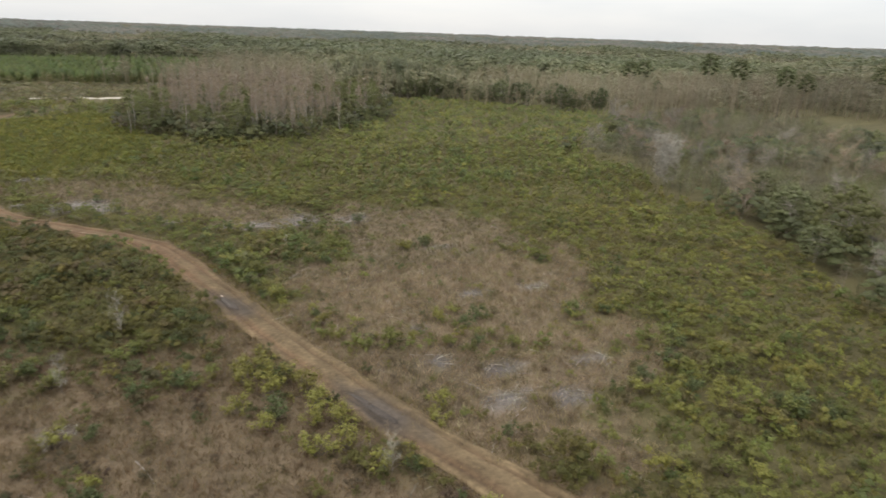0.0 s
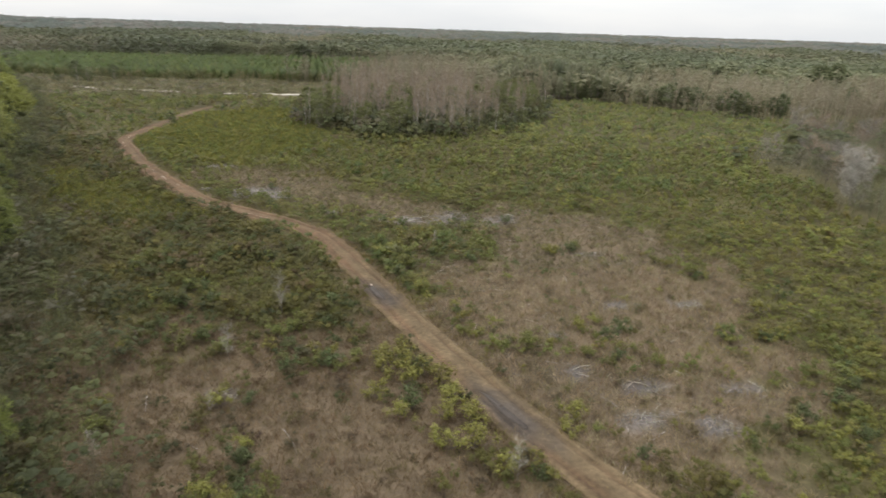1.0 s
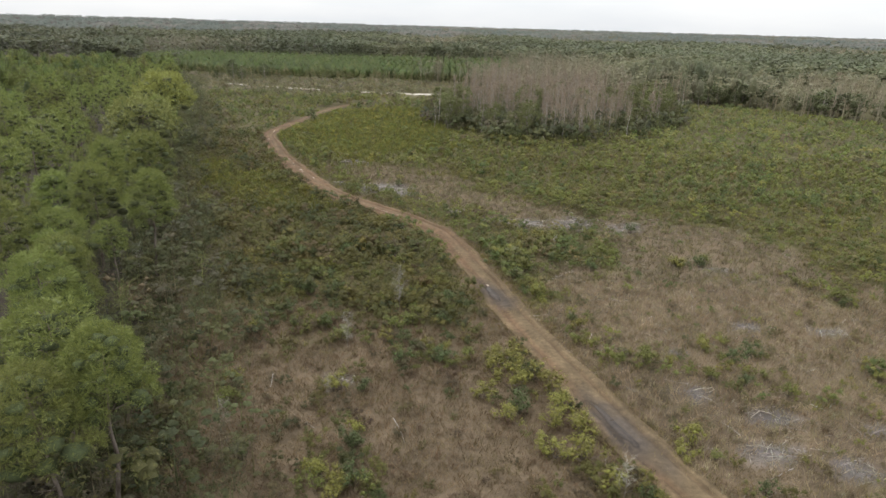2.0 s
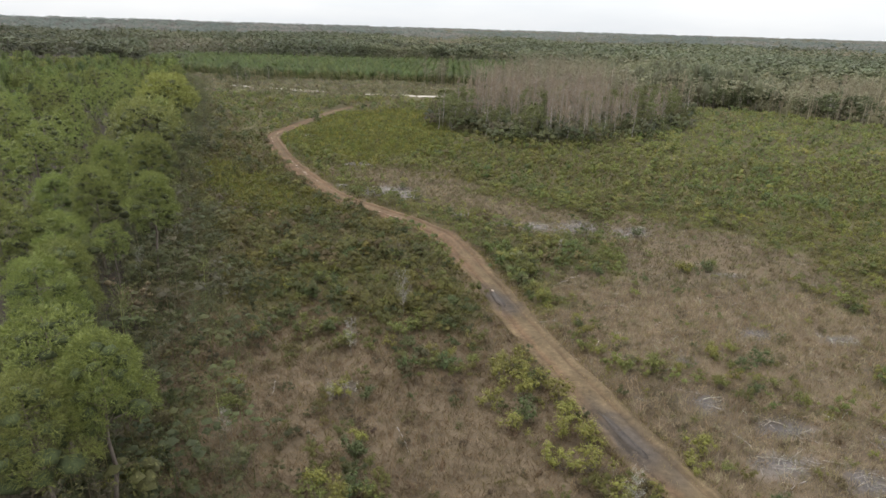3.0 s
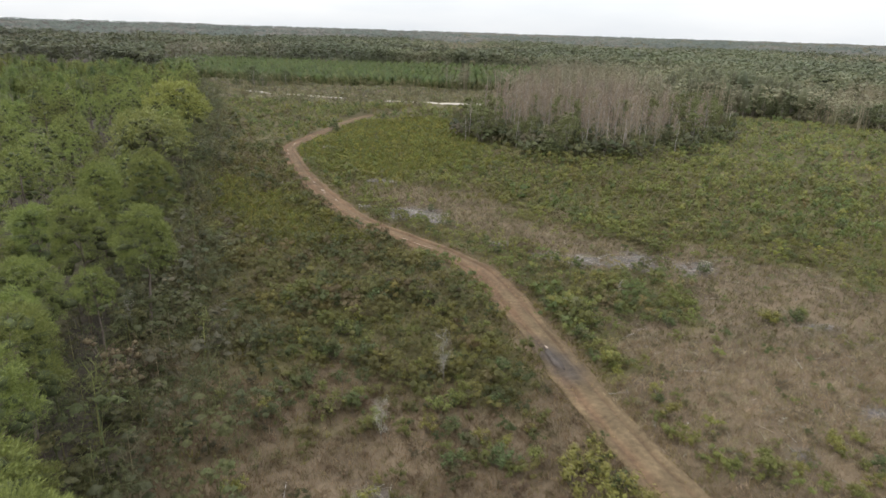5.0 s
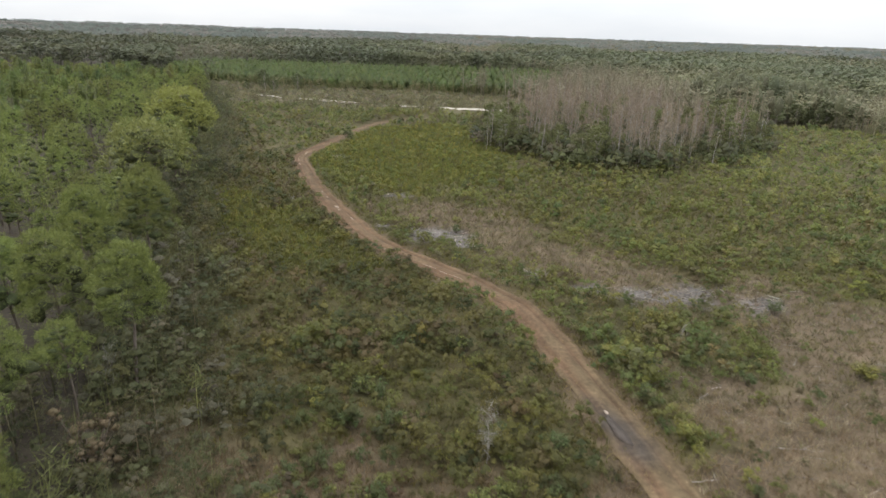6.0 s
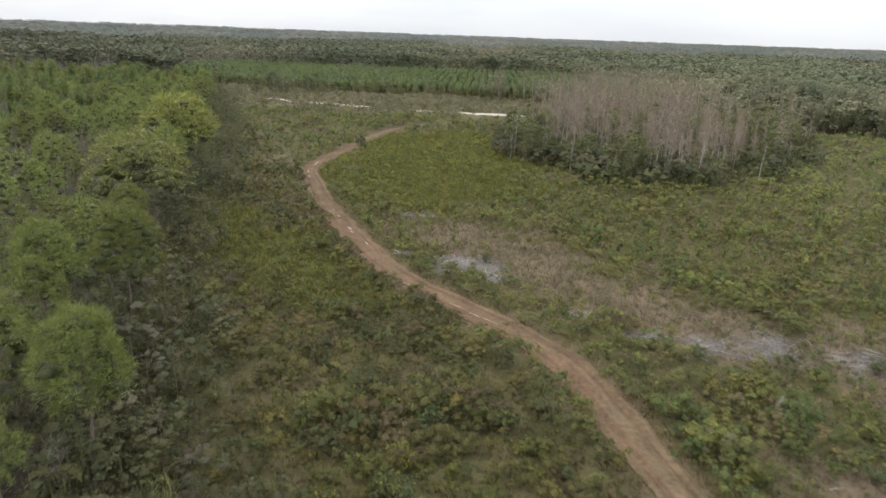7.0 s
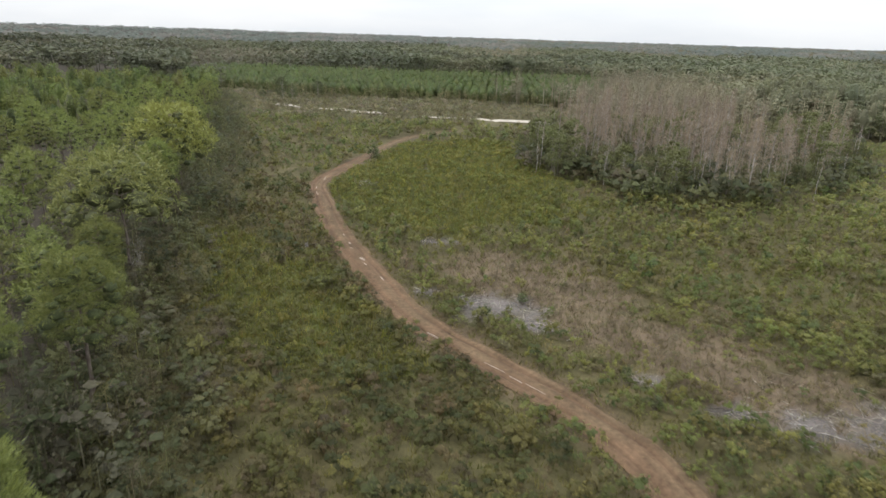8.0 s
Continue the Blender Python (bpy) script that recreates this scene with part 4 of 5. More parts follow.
# greyed, lightened tints put the distance haze into these trees' colour
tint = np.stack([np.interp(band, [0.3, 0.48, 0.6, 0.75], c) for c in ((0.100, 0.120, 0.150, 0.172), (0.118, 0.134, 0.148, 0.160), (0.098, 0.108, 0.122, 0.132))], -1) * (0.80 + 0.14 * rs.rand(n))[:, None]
swell = np.interp(deg, [-40, -25, -5], [0.0016, 0.0012, 0.0]) * r * np.clip((r - 1200) / 2500, 0, 1)
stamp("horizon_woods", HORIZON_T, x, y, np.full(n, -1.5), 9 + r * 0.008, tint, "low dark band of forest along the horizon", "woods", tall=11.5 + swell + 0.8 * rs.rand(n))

# ---- leafless stand in the clearing ----
rs = np.random.RandomState(31)
bares = [plant("bare_tree", bare_shape(210 + k, 10.5, 3.0, 18, 8, 1.2, 0.30, 0.7, fine=0.026), "trunk", "twig_crown", M_GREYBARK, M_TWIG,
               "leafless grey-barked tree with a haze of brown twigs", "bare tree", "trees of the leafless stand") for k in range(6)]
x, y = scatter(-6, 68, 116, 192, 2.9, rs, 0.95)
ok = inside(STAND, x, y)
x, y = x[ok], y[ok]
leafless = wave(x, y, 12, 90) - np.clip(x - 34, 0, 40) * 0.013 - np.clip(8 - x, 0, 9) * 0.03 > 0.42
front = np.argsort(y - np.abs(x - 25) * 0.3)
a = front[leafless[front]][:260]
put_all(bares, x[a], y[a], 0.45 + 0.45 * rs.rand(len(a)) ** 1.3 + 0.40 * wave(x[a], y[a], 9, 92), rs)
b = front[~leafless[front]][:120]
mixed = [plant("broadleaf_tree", broadleaf_shape(220 + k, 8.0, 4.0, 24, 40, 0.18, heart=0.35), "trunk", "crown", M_GREYBARK, M_MIX,
               "dull green broadleaf tree among leafless ones", "broadleaf tree", "green trees of the stand", M_MIX) for k in range(4)]
put_all(mixed, x[b], y[b], 0.55 + 0.55 * rs.rand(len(b)), rs)
snags = [plant("bare_tree", bare_shape(226 + k, 8.0, 2.4, 9, 3, 1.1, 0.55, 0.5), "trunk", "twig_crown", M_DEAD, M_TWIG, "pale barkless dead tree on the stand's rim", "bare tree", "pale dead trees") for k in range(3)]
put_all(snags, np.array([58.9, 60.5, -1.4, -0.6, 24.6, 27.3, 37.7, 15.0, 32.4, 8.6, 20.4, 48.0]), np.array([158.1, 159.5, 136.6, 140.0, 126.0, 123.7, 126.0, 125.6, 128.5, 130.4, 122.6, 139.4]), 0.55 + 0.45 * rs.rand(12), rs)
# dark growth under the stand
x, y = scatter(-8, 70, 114, 192, 1.4, rs)
ok = (rs.rand(len(x)) < np.clip(soft_inside([STAND], x, y, 6, 4, 95) * 1.3, 0, 0.95))
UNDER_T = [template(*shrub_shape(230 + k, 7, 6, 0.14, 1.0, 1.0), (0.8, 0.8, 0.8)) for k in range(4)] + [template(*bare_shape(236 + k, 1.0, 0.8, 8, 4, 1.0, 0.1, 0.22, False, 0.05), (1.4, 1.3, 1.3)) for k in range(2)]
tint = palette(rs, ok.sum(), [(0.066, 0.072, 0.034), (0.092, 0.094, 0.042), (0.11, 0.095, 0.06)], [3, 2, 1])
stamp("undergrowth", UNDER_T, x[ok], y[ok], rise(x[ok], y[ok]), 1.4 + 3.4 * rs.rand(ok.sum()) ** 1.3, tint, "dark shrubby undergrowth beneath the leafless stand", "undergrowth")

# ---- oaks along the clearing's far side ----
rs = np.random.RandomState(35)
oaks = [plant("oak_tree", broadleaf_shape(240 + k, 7.5, 4.6 + 0.5 * (k % 2), 30, 46, 0.20, 0.06, heart=0.4), "trunk", "crown", M_GREYBARK, (M_OAK, M_FAROAK)[k % 2],
              ("dense dark evergreen oak with a rounded crown", "dull grey-green oak with a rounded crown")[k % 2], "oak tree", "oaks beyond the clearing", (M_OAK, M_FAROAK)[k % 2]) for k in range(4)]
u = rs.rand(64)
x = np.interp(u, [0, 0.2, 0.45, 0.7, 1], [60, 80, 96, 108, 122]) + rs.normal(size=64) * 2 + 3
y = np.interp(u, [0, 0.2, 0.45, 0.7, 1], [186, 192, 174, 158, 140]) + rs.rand(64) * 14
x, y = np.append(x, [-80.0, -74.5, -72.0, -67.0]), np.append(y, [227.0, 229.0, 231.0, 242.0])
put_all(oaks, x, y, 0.5 + 0.62 * rs.rand(68), rs)

# ---- thicket beside the clearing ----
rs = np.random.RandomState(41)
x, y = scatter(44, 150, 0, 136, 2.2, rs)
ok = (soft_inside([THICKET], x, y, 3, 4, 99) > 0.5) & in_view(x, y, 10)
x, y = x[ok], y[ok]
THICK_T = [template(*bare_shape(250 + k, 1.0, 0.95, 11, 4, 0.8, 0.10, 0.20, False, 0.035), (1.2, 1.2, 1.2)) for k in range(4)]
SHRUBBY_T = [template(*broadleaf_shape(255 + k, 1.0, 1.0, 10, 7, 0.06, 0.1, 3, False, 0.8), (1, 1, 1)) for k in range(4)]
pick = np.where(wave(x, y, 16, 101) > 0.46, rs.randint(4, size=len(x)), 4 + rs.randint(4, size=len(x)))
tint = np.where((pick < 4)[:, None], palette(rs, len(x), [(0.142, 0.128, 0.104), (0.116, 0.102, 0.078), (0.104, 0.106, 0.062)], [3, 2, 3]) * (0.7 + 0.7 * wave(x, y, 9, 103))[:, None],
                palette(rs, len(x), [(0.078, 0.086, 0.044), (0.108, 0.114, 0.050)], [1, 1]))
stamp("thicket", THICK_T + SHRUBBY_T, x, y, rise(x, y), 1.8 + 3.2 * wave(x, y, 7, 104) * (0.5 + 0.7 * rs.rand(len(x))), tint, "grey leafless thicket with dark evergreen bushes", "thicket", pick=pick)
bushes = [plant("bare_bush", bare_shape(264 + k, 4.4, 4.6, 20, 9, 0.9, 0.06, 0.75), "trunk", "twig_crown", M_GREYBARK, (M_GREYTWIG, M_TWIG)[k % 2], ("grey leafless bush of the thicket", "brownish leafless bush of the thicket")[k % 2], "bare bush", "bushes of the thicket") for k in range(4)]
bx, by = rs.uniform(54, 125, 400), rs.uniform(14, 128, 400)
ok = inside(THICKET, bx, by) & in_view(bx, by, 0)
bx, by = bx[ok][:90], by[ok][:90]
put_all(bushes, bx, by, 0.6 + 0.65 * rs.rand(len(bx)), rs)
pale = plant("pale_tree", bare_shape(260, 6.2, 7.0, 40, 30, 1.1, 0.06, 0.8), "trunk", "twig_crown", M_GREYBARK, M_PALETWIG, "pale silvery leafless tree at the thicket's edge", "bare tree", "")
put_all([pale], np.array([71.0]), np.array([68.0]), np.array([1.0]), rs)
put_all([plant("oak_tree", broadleaf_shape(262 + k, 5.5, 6.0, 46, 70, 0.14, 0.06, heart=0.3), "trunk", "crown", M_GREYBARK, (M_FAROAK, M_MIX)[k],
               ("grey-green evergreen oak in the thicket", "dull green oak in the thicket")[k], "oak tree", "oaks of the thicket", (M_FAROAK, M_MIX)[k]) for k in range(2)],
        np.array([76.0, 67.0, 60.5, 66.5, 64.0, 71.0, 78.0]), np.array([55.0, 44.0, 36.0, 37.5, 27.0, 47.0, 45.0]), np.array([0.9, 1.05, 0.75, 1.35, 1.0, 1.0, 1.1]), rs, [0, 0, 0, 1, 0, 0, 1])
lone = [plant("pine_tree", pine_shape(270 + k, 13.0, 0.62, 2.9, 22 * 7, 10, 0.55, 0.12, faces=20, boughs=22), "trunk", "crown", M_PINEBARK, M_DEEP, "tall lone pine rising above the thicket", "pine tree", "lone pines") for k in range(2)]
lx = np.array([170.0, 184.0, 157.0, 164.0, 176.0, 180.0, 224.0, 140.0])
ly = np.array([154.0, 152.0, 176.0, 175.7, 130.0, 126.0, 129.0, 144.0])
put_all(lone, lx, ly, np.array([1.25, 1.25, 1.12, 1.10, 1.08, 1.05, 1.18, 0.7]), rs, np.arange(8) % 2)

# ---- scrub of the clearing ----
rs = np.random.RandomState(51)
GREENS = [(0.105, 0.110, 0.034), (0.120, 0.119, 0.037), (0.074, 0.088, 0.030), (0.138, 0.130, 0.038), (0.120, 0.100, 0.048), (0.105, 0.092, 0.050)]
HERBS = [(0.116, 0.120, 0.030), (0.100, 0.108, 0.030), (0.135, 0.128, 0.032), (0.085, 0.090, 0.030)]
# duller tints for scrub beside the pine wood, with its shade painted in
SHADED = [(0.070, 0.080, 0.032), (0.094, 0.098, 0.040), (0.104, 0.096, 0.052), (0.118, 0.112, 0.060)]
SHRUB_TEXT = "low green and yellowish scrub covering the cleared land"


def scrub(name, step, y0, y1, temps, r0, r1, grow, seed):
    rs = np.random.RandomState(seed)
    x, y = scatter(-104, 132, y0, y1, step, rs, 1.0)
    gap = np.hypot(x + 1, y - 12)
    ok = (gap >= r0) & (gap < r1) & in_view(x, y, 6) & (pine_depth(x, y) < 2.5) & (track_gap(x, y) > 1.75) & ~inside(STAND, x, y) & ~inside(THICKET, x, y) & (y < np.interp(x, *FAR_SIDE))
    ok &= ~((y > 150) & (track_gap(x, y + 2.5) < 3.0))
    ok &= ~((x > -13) & (x < 4) & (y > 190) & (y < 205))
    x, y = x[ok], y[ok]
    st, md, br, dep, lump = straw(x, y), meadow(x, y), brash(x, y), pine_depth(x, y), wave(x, y, 5, 111)
    chance = (1 - st) * (0.95 - 0.08 * md) + st * np.where(lump > 0.55, 0.66, np.where(y > 58, 0.66, 0.50))
    ok = rs.rand(len(x)) < chance * (br < 0.35)
    x, y, st, md, dep, lump = x[ok], y[ok], st[ok], md[ok], dep[ok], lump[ok]
    n = len(x)
    size = (0.6 + 0.85 * rs.rand(n) ** 1.6) * (0.6 + 0.8 * lump) * (1 - 0.3 * md) * (1 - 0.4 * st) * grow
    vary = 0.56 if r1 < 80 else 0.36
    hue = wave(x, y, 12, 112)[:, None] + (rs.rand(n, 1) - 0.5) * 0.25
    tint = np.where(hue > 0.60, palette(rs, n, GREENS, [2, 3.5, 0.6, 1.3 if r1 < 80 else 0.4, 0.6, 0.8], vary), np.where(hue < 0.42, palette(rs, n, GREENS, [2.5, 1, 4, 0.3, 1, 1], vary), palette(rs, n, GREENS, [4, 3, 1.6, 0.6, 0.9, 0.9], vary)))
    tint = np.where((rs.rand(n) < md)[:, None], palette(rs, n, HERBS, [3, 2, 1.5, 1]), tint)
    sere = (rs.rand(n) < st * np.where(lump > 0.56, 0.2, np.where(y > 58, 0.62, 0.76)))
    tint = np.where(sere[:, None], palette(rs, n, [(0.118, 0.088, 0.056), (0.130, 0.108, 0.058), (0.092, 0.078, 0.042), (0.150, 0.118, 0.084)], [3, 2, 2, 1.5]), tint)
    size = size * np.where(sere, 0.55 + 0.4 * rs.rand(n), 1.0) * np.where((x > 22) & (y < 76), 0.82, 1.0)
    tint = np.where((dep + rs.normal(size=n) * 2 > -7)[:, None], palette(rs, n, SHADED, [3, 3, 2, 1]), tint)
    dry = (y > 190) & (x < 20)
    tint = np.where(dry[:, None], palette(rs, n, [(0.14, 0.125, 0.08), (0.115, 0.105, 0.055), (0.16, 0.138, 0.105)], [2, 2, 1]), tint)
    tint = tint * (1 + np.clip((x - 22) / 26, 0, 1)[:, None] * np.where((y < 76)[:, None], np.array([0.10, 0.07, -0.04]), np.array([0.16, 0.20, 0.28]))) * np.where((x[:, None] < 20) & ((x + 0.55 * (y - 52))[:, None] < 2), np.array([0.82, 0.745, 0.76]), np.array([1.10, 1.10, 1.06]))
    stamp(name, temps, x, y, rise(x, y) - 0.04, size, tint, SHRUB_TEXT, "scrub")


def behind(seed):
    """Cheap scrub on the land behind the flight's start."""
    rs = np.random.RandomState(seed)
    x, y = scatter(-13, 70, -45, 6, 1.9, rs, 1.0)
    ok = (track_gap(x, y) > 2.2) & ~in_view(x, y, 6) & (rs.rand(len(x)) < 0.8)
    x, y = x[ok], y[ok]
    temps = [template(*shrub_shape(350 + k, 6, 7, 0.13, 1.0, 1.1), (0.9, 0.8, 0.9)) for k in range(4)]
    stamp("scrub", temps, x, y, rise(x, y) - 0.04, 0.8 + 0.9 * rs.rand(len(x)), palette(rs, len(x), GREENS, [3, 3, 2, 1, 1, 1]), SHRUB_TEXT, "scrub")


behind(505)
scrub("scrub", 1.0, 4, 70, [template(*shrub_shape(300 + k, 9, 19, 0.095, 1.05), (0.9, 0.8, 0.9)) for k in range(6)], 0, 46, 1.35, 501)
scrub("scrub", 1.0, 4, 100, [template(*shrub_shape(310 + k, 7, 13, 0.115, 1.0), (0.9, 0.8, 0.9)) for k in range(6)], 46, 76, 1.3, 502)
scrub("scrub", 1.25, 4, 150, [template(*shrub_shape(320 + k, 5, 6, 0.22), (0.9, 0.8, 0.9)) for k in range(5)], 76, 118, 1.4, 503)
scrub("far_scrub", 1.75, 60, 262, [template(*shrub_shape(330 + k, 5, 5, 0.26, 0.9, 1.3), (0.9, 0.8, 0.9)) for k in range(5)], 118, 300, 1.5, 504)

# brushy growth along the pine wood's edge
rs = np.random.RandomState(57)
x, y = scatter(-110, -4, 4, 226, 1.3, rs, 1.0)
dep = pine_depth(x, y) + (wave(x, y, 7, 73) - 0.5) * 6
ok = (dep > -8) & (dep < 7) & in_view(x, y, 6) & (rs.rand(len(x)) < np.clip((dep + 9) / 6, 0.15, 0.85)) & (track_gap(x, y) > 3)
x, y, dep = x[ok], y[ok], dep[ok]
EDGE_T = [template(*broadleaf_shape(340 + k, 1.0, 0.95, 12, 15, 0.038, 0.05, 3, False, 0.38), (1, 1, 1)) for k in range(4)] + [template(*bare_shape(345 + k, 1.0, 0.8, 11, 4, 0.5, 0.1, 0.18, False, 0.03), (1.5, 1.4, 1.4)) for k in range(3)]
tint = palette(rs, len(x), [(0.068, 0.074, 0.036), (0.082, 0.085, 0.042), (0.094, 0.083, 0.058), (0.106, 0.105, 0.046)], [3, 3, 2, 1.5])
stamp("edge_brush", EDGE_T, x, y, rise(x, y) - 0.04, 1.7 + 3.4 * rs.rand(len(x)) ** 1.5 * np.clip((dep + 10) / 10, 0.4, 1), tint, "dull green and leafless brush along the pine wood", "brush")

# ---- grasses ----
def grass(name, step, x0, x1, y0, y1, count, height, colours, weights, want, label, seed, thin=0.035):
    rs = np.random.RandomState(seed)
    x, y = scatter(x0, x1, y0, y1, step, rs, 1.0)
    ok = in_view(x, y, 6) & (pine_depth(x, y) < 0)
    x, y = x[ok], y[ok]
    ok = (rs.rand(len(x)) < want(x, y)) & ~inside(STAND, x, y) & ~inside(THICKET, x, y)
    x, y = x[ok], y[ok]
    temps = []
    for k in range(5):
        v, f = blades(np.random.RandomState(seed + 10 + k), count, 0.30, height, thin)
        temps.append((v, f, np.ones((len(v), 3))))
    stamp(name, temps, x, y, rise(x, y) - 0.02, 0.6 + 0.7 * rs.rand(len(x)), palette(rs, len(x), colours, weights), label, name.replace("_", " "))


STRAWS = [(0.142, 0.099, 0.064), (0.178, 0.132, 0.090), (0.108, 0.074, 0.046), (0.128, 0.104, 0.053)]
PALE = [(0.225, 0.174, 0.122), (0.285, 0.230, 0.172), (0.148, 0.106, 0.070), (0.165, 0.142, 0.072)]


def east(x, y):
    """True on the paler side of the track."""
    return x > np.interp(y, [20, 44, 62, 74, 87, 100], [14, 6, 1, -9, -18, -25])


def dry(x, y):
    s = straw(x, y)
    return (0.2 + 0.8 * s) * (s > 0.05) * (track_gap(x, y) > 1.3) * (1 - 0.75 * brash(x, y))


DRY_TEXT = "dry straw-coloured grass between the bushes"
grass("dry_grass", 0.36, -24, 20, 14, 50, 13, 0.50, STRAWS, [4, 3, 2, 1.5], lambda x, y: dry(x, y) * ~east(x, y), DRY_TEXT, 61, 0.014)
grass("dry_grass", 0.36, 4, 44, 14, 50, 13, 0.46, PALE, [4, 3, 2, 1.2], lambda x, y: dry(x, y) * east(x, y), "pale bleached grass over the cut ground", 65, 0.014)
grass("dry_grass", 0.55, -24, 46, 50, 104, 11, 0.50, [(0.168, 0.138, 0.094), (0.205, 0.172, 0.126), (0.128, 0.104, 0.068), (0.132, 0.118, 0.058)], [4, 2, 2, 3], dry, "pale bleached grass over the cut ground", 62, 0.028)
grass("green_grass", 0.62, -45, 75, 10, 110, 9, 0.42, [(0.110, 0.104, 0.034), (0.135, 0.122, 0.038), (0.09, 0.09, 0.032)], [3, 2, 2], lambda x, y: (1 - straw(x, y)) * 0.8 * (track_gap(x, y) > 1.5) * (1 - brash(x, y)),
      "short green and olive grass among the scrub", 63, 0.03)
grass("verge_grass", 0.26, -36, 30, 8, 130, 9, 0.24, [(0.195, 0.152, 0.076), (0.160, 0.128, 0.062), (0.125, 0.108, 0.048)], [2, 2, 1.2],
      lambda x, y: np.interp(track_gap(x, y), [0, 0.3, 0.5, 0.95, 1.1, 1.9, 2.3], [0.35, 0.3, 0.02, 0.04, 0.6, 0.8, 0]) * np.where(y < 60, 1, 0.45), "tan trodden grass along the track's verges", 64, 0.02)
grass("herb_growth", 0.50, -48, 8, 66, 178, 8, 0.55, [(0.138, 0.138, 0.038), (0.165, 0.154, 0.042), (0.104, 0.110, 0.036), (0.150, 0.128, 0.048)], [3, 2, 2, 1], lambda x, y: meadow(x, y) * (track_gap(x, y) > 1.6),
      "knee-high green herbs and grass filling the meadow", 66, 0.05)

# ---- single shrubs near the track ----
rs = np.random.RandomState(71)


def shrubs(n_kinds, seed, mat, label, group, x, y, size, tall=1.0, leaf=0.075):
    kinds = [plant("shrub", shrub_shape(seed + k, 14, 30, leaf * 1.25, tall, 1.05, True, faces=8, heart=0.4), "stem", "foliage", M_STEM, mat, label, "shrub", group, mat) for k in range(n_kinds)]
    put_all(kinds, np.array(x, float), np.array(y, float), np.array(size, float), rs)


# the yellow thicket beside the track, and marked single bushes
shrubs(2, 400, M_YELLOW, "bright yellow-green bush beside the clay track", "yellow bushes by the track", [4.2, 5.0, 5.8, 6.4, 7.4, 7.9, 8.6, 3.4, 6.6, 14.4, 5.4, 8.3, 7.2, 9.4, 4.6, 13.6, 9.0, 10.5, 12.0], [33.6, 34.8, 35.6, 33.2, 31.6, 29.8, 27.6, 31.0, 25.6, 26.9, 32.0, 25.4, 28.4, 23.0, 28.6, 25.8, 60.0, 60.6, 61.4],
       [1.9, 1.8, 1.6, 2.0, 1.8, 1.7, 1.6, 1.3, 1.7, 1.5, 1.7, 1.6, 1.5, 1.5, 1.3, 1.2, 1.7, 1.8, 1.6])
shrubs(2, 404, M_DEEP, "compact dark green bush standing alone", "lone dark bushes", [-5.4, 2.0, -29.7, -8.6, 21.5, 5.4, 6.4, -9.3, -10.8, 43.4, 1.0, -28.6], [82.4, 67.7, 143.2, 79.2, 64.6, 29.6, 33.2, 24.8, 41.8, 80.6, 71.2, 142.0],
       [1.1, 1.0, 2.4, 1.2, 1.3, 1.6, 1.3, 1.3, 1.1, 1.8, 0.9, 1.3], 1.15)
shrubs(1, 408, M_RUST, "rust-brown leafy bush at the pine wood's edge", "rusty bushes", [-21.7, -22.6, -20.6], [40.2, 41.4, 42.0], [2.4, 2.8, 1.6], 1.3, 0.04)
x, y = rs.uniform(-16, 36, 1500), rs.uniform(14, 58, 1500)
ok = (track_gap(x, y) > 2.2) & in_view(x, y, 2) & (wave(x, y, 5, 111) + 0.25 * (straw(x, y) < 0.4) > 0.62) & (brash(x, y) < 0.3)
x, y = x[ok][:290], y[ok][:290]
cut = [int(len(x) * f) for f in (0, 0.42, 0.66, 1.0)]
for (a, b), mat, text in zip(zip(cut, cut[1:]), (M_SHRUB, M_YELLOW, M_DEEP), ("rounded green shrub in the cleared land", "yellowish leafy shrub in the cleared land", "dark green shrub in the cleared land")):
    shrubs(4, 410 + a, mat, text, "shrubs of the clearing", x[a:b], y[a:b], 0.7 + 0.8 * rs.rand(b - a) ** 1.5)

# leafless saplings
thin = [plant("sapling", bare_shape(420 + k, 3.6, 2.2, 16, 9, 0.5, 0.22, 0.45, fine=0.010), "trunk", "twig_crown", M_GREYBARK, M_PALETWIG, "thin pale leafless sapling above the scrub", "sapling", "pale saplings") for k in range(3)]
put_all(thin, np.array([-2.6, -5.6, 9.6, -6.0, -11.0, -24.6, -38.0, 12.0]), np.array([42.6, 36.4, 22.6, 30.4, 27.0, 47.0, 82.0, 58.0]), np.array([1.0, 0.75, 0.7, 0.5, 0.6, 0.9, 1.1, 0.5]), rs)

# ---- brash: cut branches left on the ground ----
def branch_shape(seed, length=1.0, twigs=3, thick=0.022, sides=4):
    rs = np.random.RandomState(seed)
    t = np.linspace(0, 1, 4)
    line = np.c_[(t - 0.5) * length, np.cumsum(rs.normal(size=4) * 0.05) * length, 0.04 + 0.06 * rs.rand() * np.sin(t * 3)]
    pieces = [tube(line, thick * (1.1 - 0.8 * t), sides)]
    for k in range(twigs):
        p = line[1 + k % 3]
        pieces.append(tube([p, p + [0.22 * length, (rs.rand() - 0.5) * 0.5 * length, 0.03 + 0.12 * rs.rand()]], [thick * 0.55, thick * 0.2], 3))
    return join(*pieces)


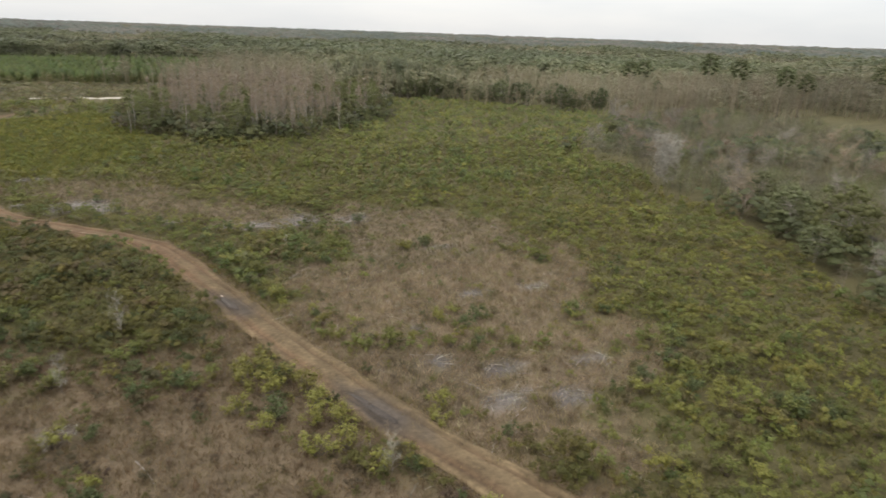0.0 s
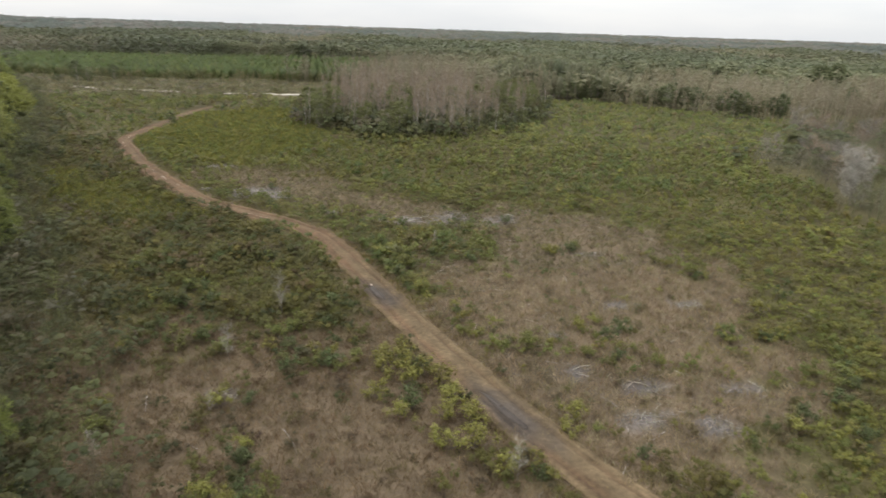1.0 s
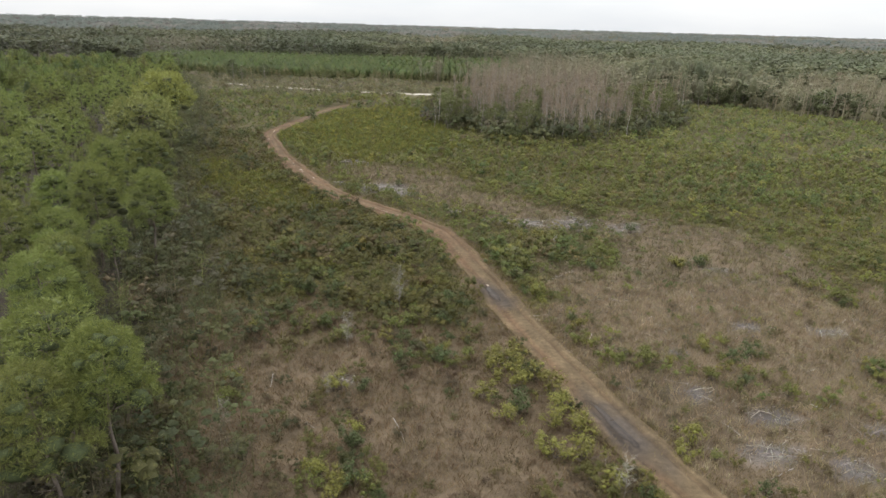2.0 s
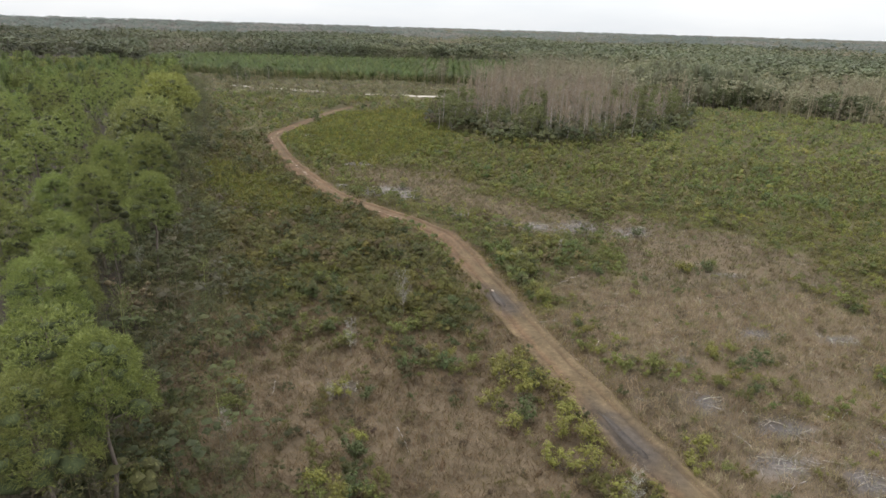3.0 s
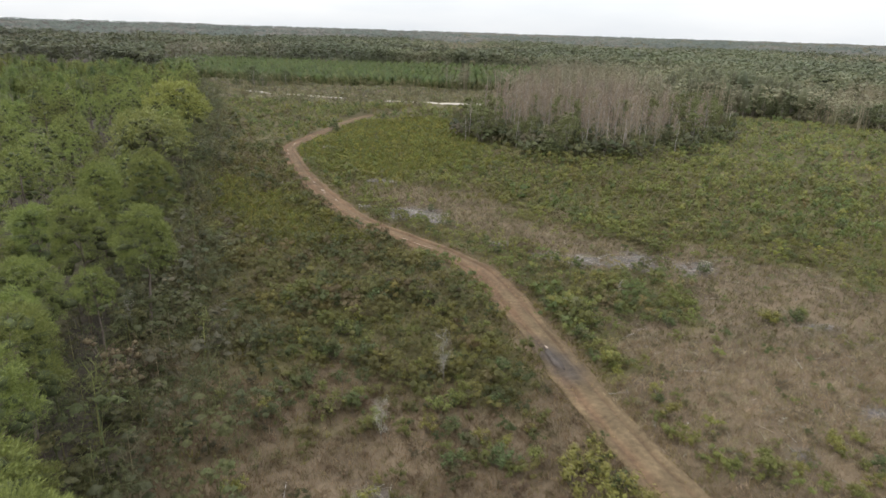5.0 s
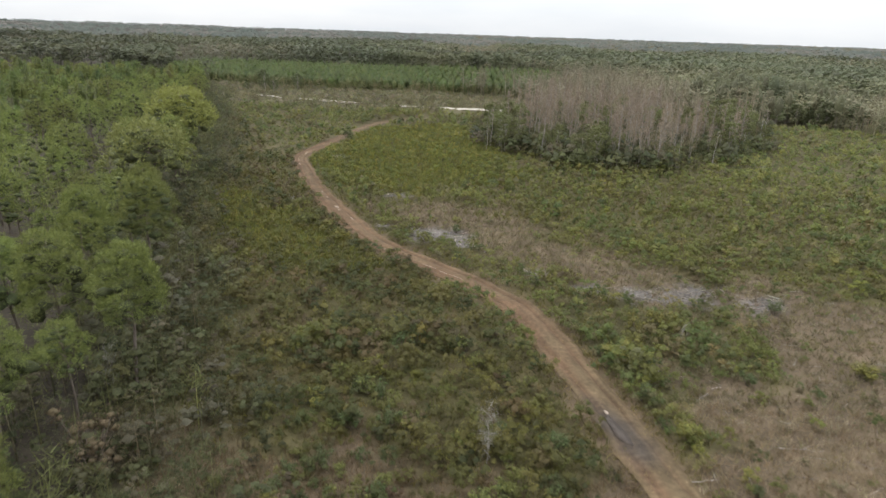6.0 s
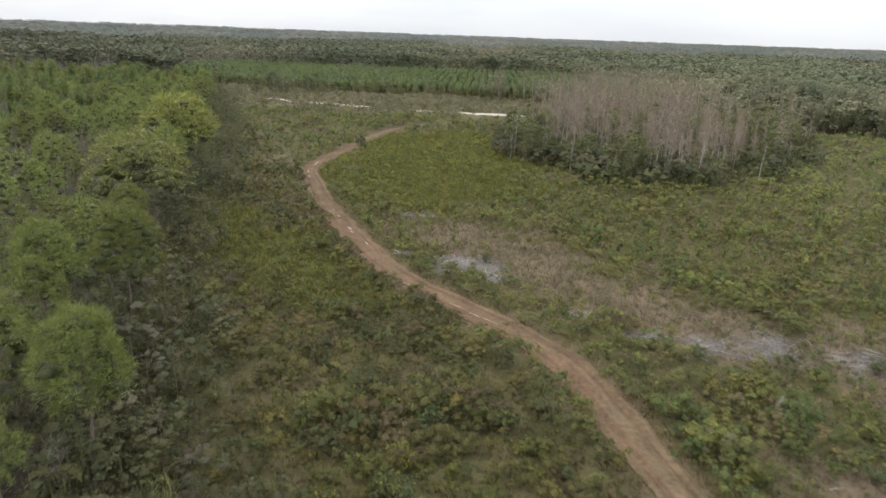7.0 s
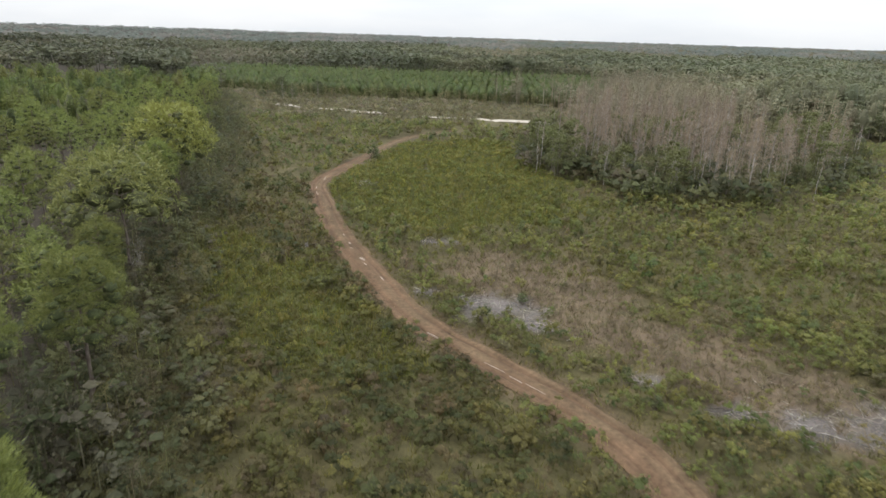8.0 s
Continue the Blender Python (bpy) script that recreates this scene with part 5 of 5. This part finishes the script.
STICK_T = []
for k in range(5):
    v, f = branch_shape(430 + k, 1.0, 2, 0.019, 3)
    STICK_T.append((v, f, np.ones((len(v), 3))))
x, y = scatter(-32, 42, 16, 128, 0.30, rs, 1.0)
ok = (rs.rand(len(x)) < 0.7 * np.clip(brash(x, y) * 1.5, 0, 1) + 0.05 * straw(x, y) * (x > 8)) & (track_gap(x, y) > 1.6)
x, y = x[ok], y[ok]
M_STICKS = leafy("grey_sticks", None, 0.6, 0.0, 0.9)
stamp("brash", STICK_T, x, y, rise(x, y) + 0.01, 0.5 + 0.9 * rs.rand(len(x)) ** 2, palette(rs, len(x), [(0.235, 0.208, 0.198), (0.175, 0.155, 0.146), (0.31, 0.285, 0.275)], [3, 3, 1.0]),
      "grey heaps of dead twigs and cut branches", "brash", mat=M_STICKS)
sticks = []
for k in range(5):
    me = mesh_of("fallen_branch", *branch_shape(440 + k, 2.0, 5, 0.022, 5), M_DEAD)
    sticks.append(tagged(new("fallen_branch", me), "weathered pale branch lying on the ground", "branch", "fallen branches"))
x = np.array([13.2, 16.8, 21.0, 17.2, -1.6, -9.8, -6.8, -5.3, 16.0, 19.0, 20.4, 22.5, 24.6, -3.4, -1.6, 2.4, 8.6, 12.4, 17.6, 26.0, 28.4, -12.4, 14.6, 11.0, 20.2, 18.4])
y = np.array([37.1, 31.8, 28.5, 28.6, 27.7, 32.0, 28.1, 32.6, 33.1, 26.0, 26.8, 25.6, 28.4, 78.2, 76.8, 71.6, 68.6, 66.8, 67.6, 41.8, 36.4, 24.0, 45.8, 50.4, 30.6, 24.6])
put_all(sticks, x, y, 0.6 + 0.5 * rs.rand(len(x)), rs)

# ---- pale sand and spoil on the track ----
for cx, cy, an, lo, wi in ((-20.7, 91.2, 2.2, 0.50, 0.16), (-20.2, 89.9, 2.3, 0.40, 0.05), (-24.3, 98.6, 2.0, 0.28, 0.07), (-23.0, 95.8, 2.0, 0.30, 0.08), (-22.5, 94.3, 2.6, 0.25, 0.05), (-17.9, 86.4, 2.1, 0.5, 0.05), (-12.2, 75.8, 2.4, 0.6, 0.04),
                           (-7.6, 71.6, 2.45, 0.9, 0.035), (-6.2, 70.2, 2.4, 0.5, 0.03), (-5.0, 69.2, 2.4, 0.8, 0.035), (-33.6, 125.6, 1.7, 1.4, 0.06), (-33.2, 119.5, 1.9, 0.9, 0.05), (-32.2, 116.2, 2.0, 0.9, 0.06), (4.7, 48.4, 1.9, 0.22, 0.09)):
    tagged(pool("sand_patch", cx, cy, an, lo, wi, M_SPOIL, int(cy * 3)), "small pale patch of washed sand on the track", "sand patch", "sand patches")
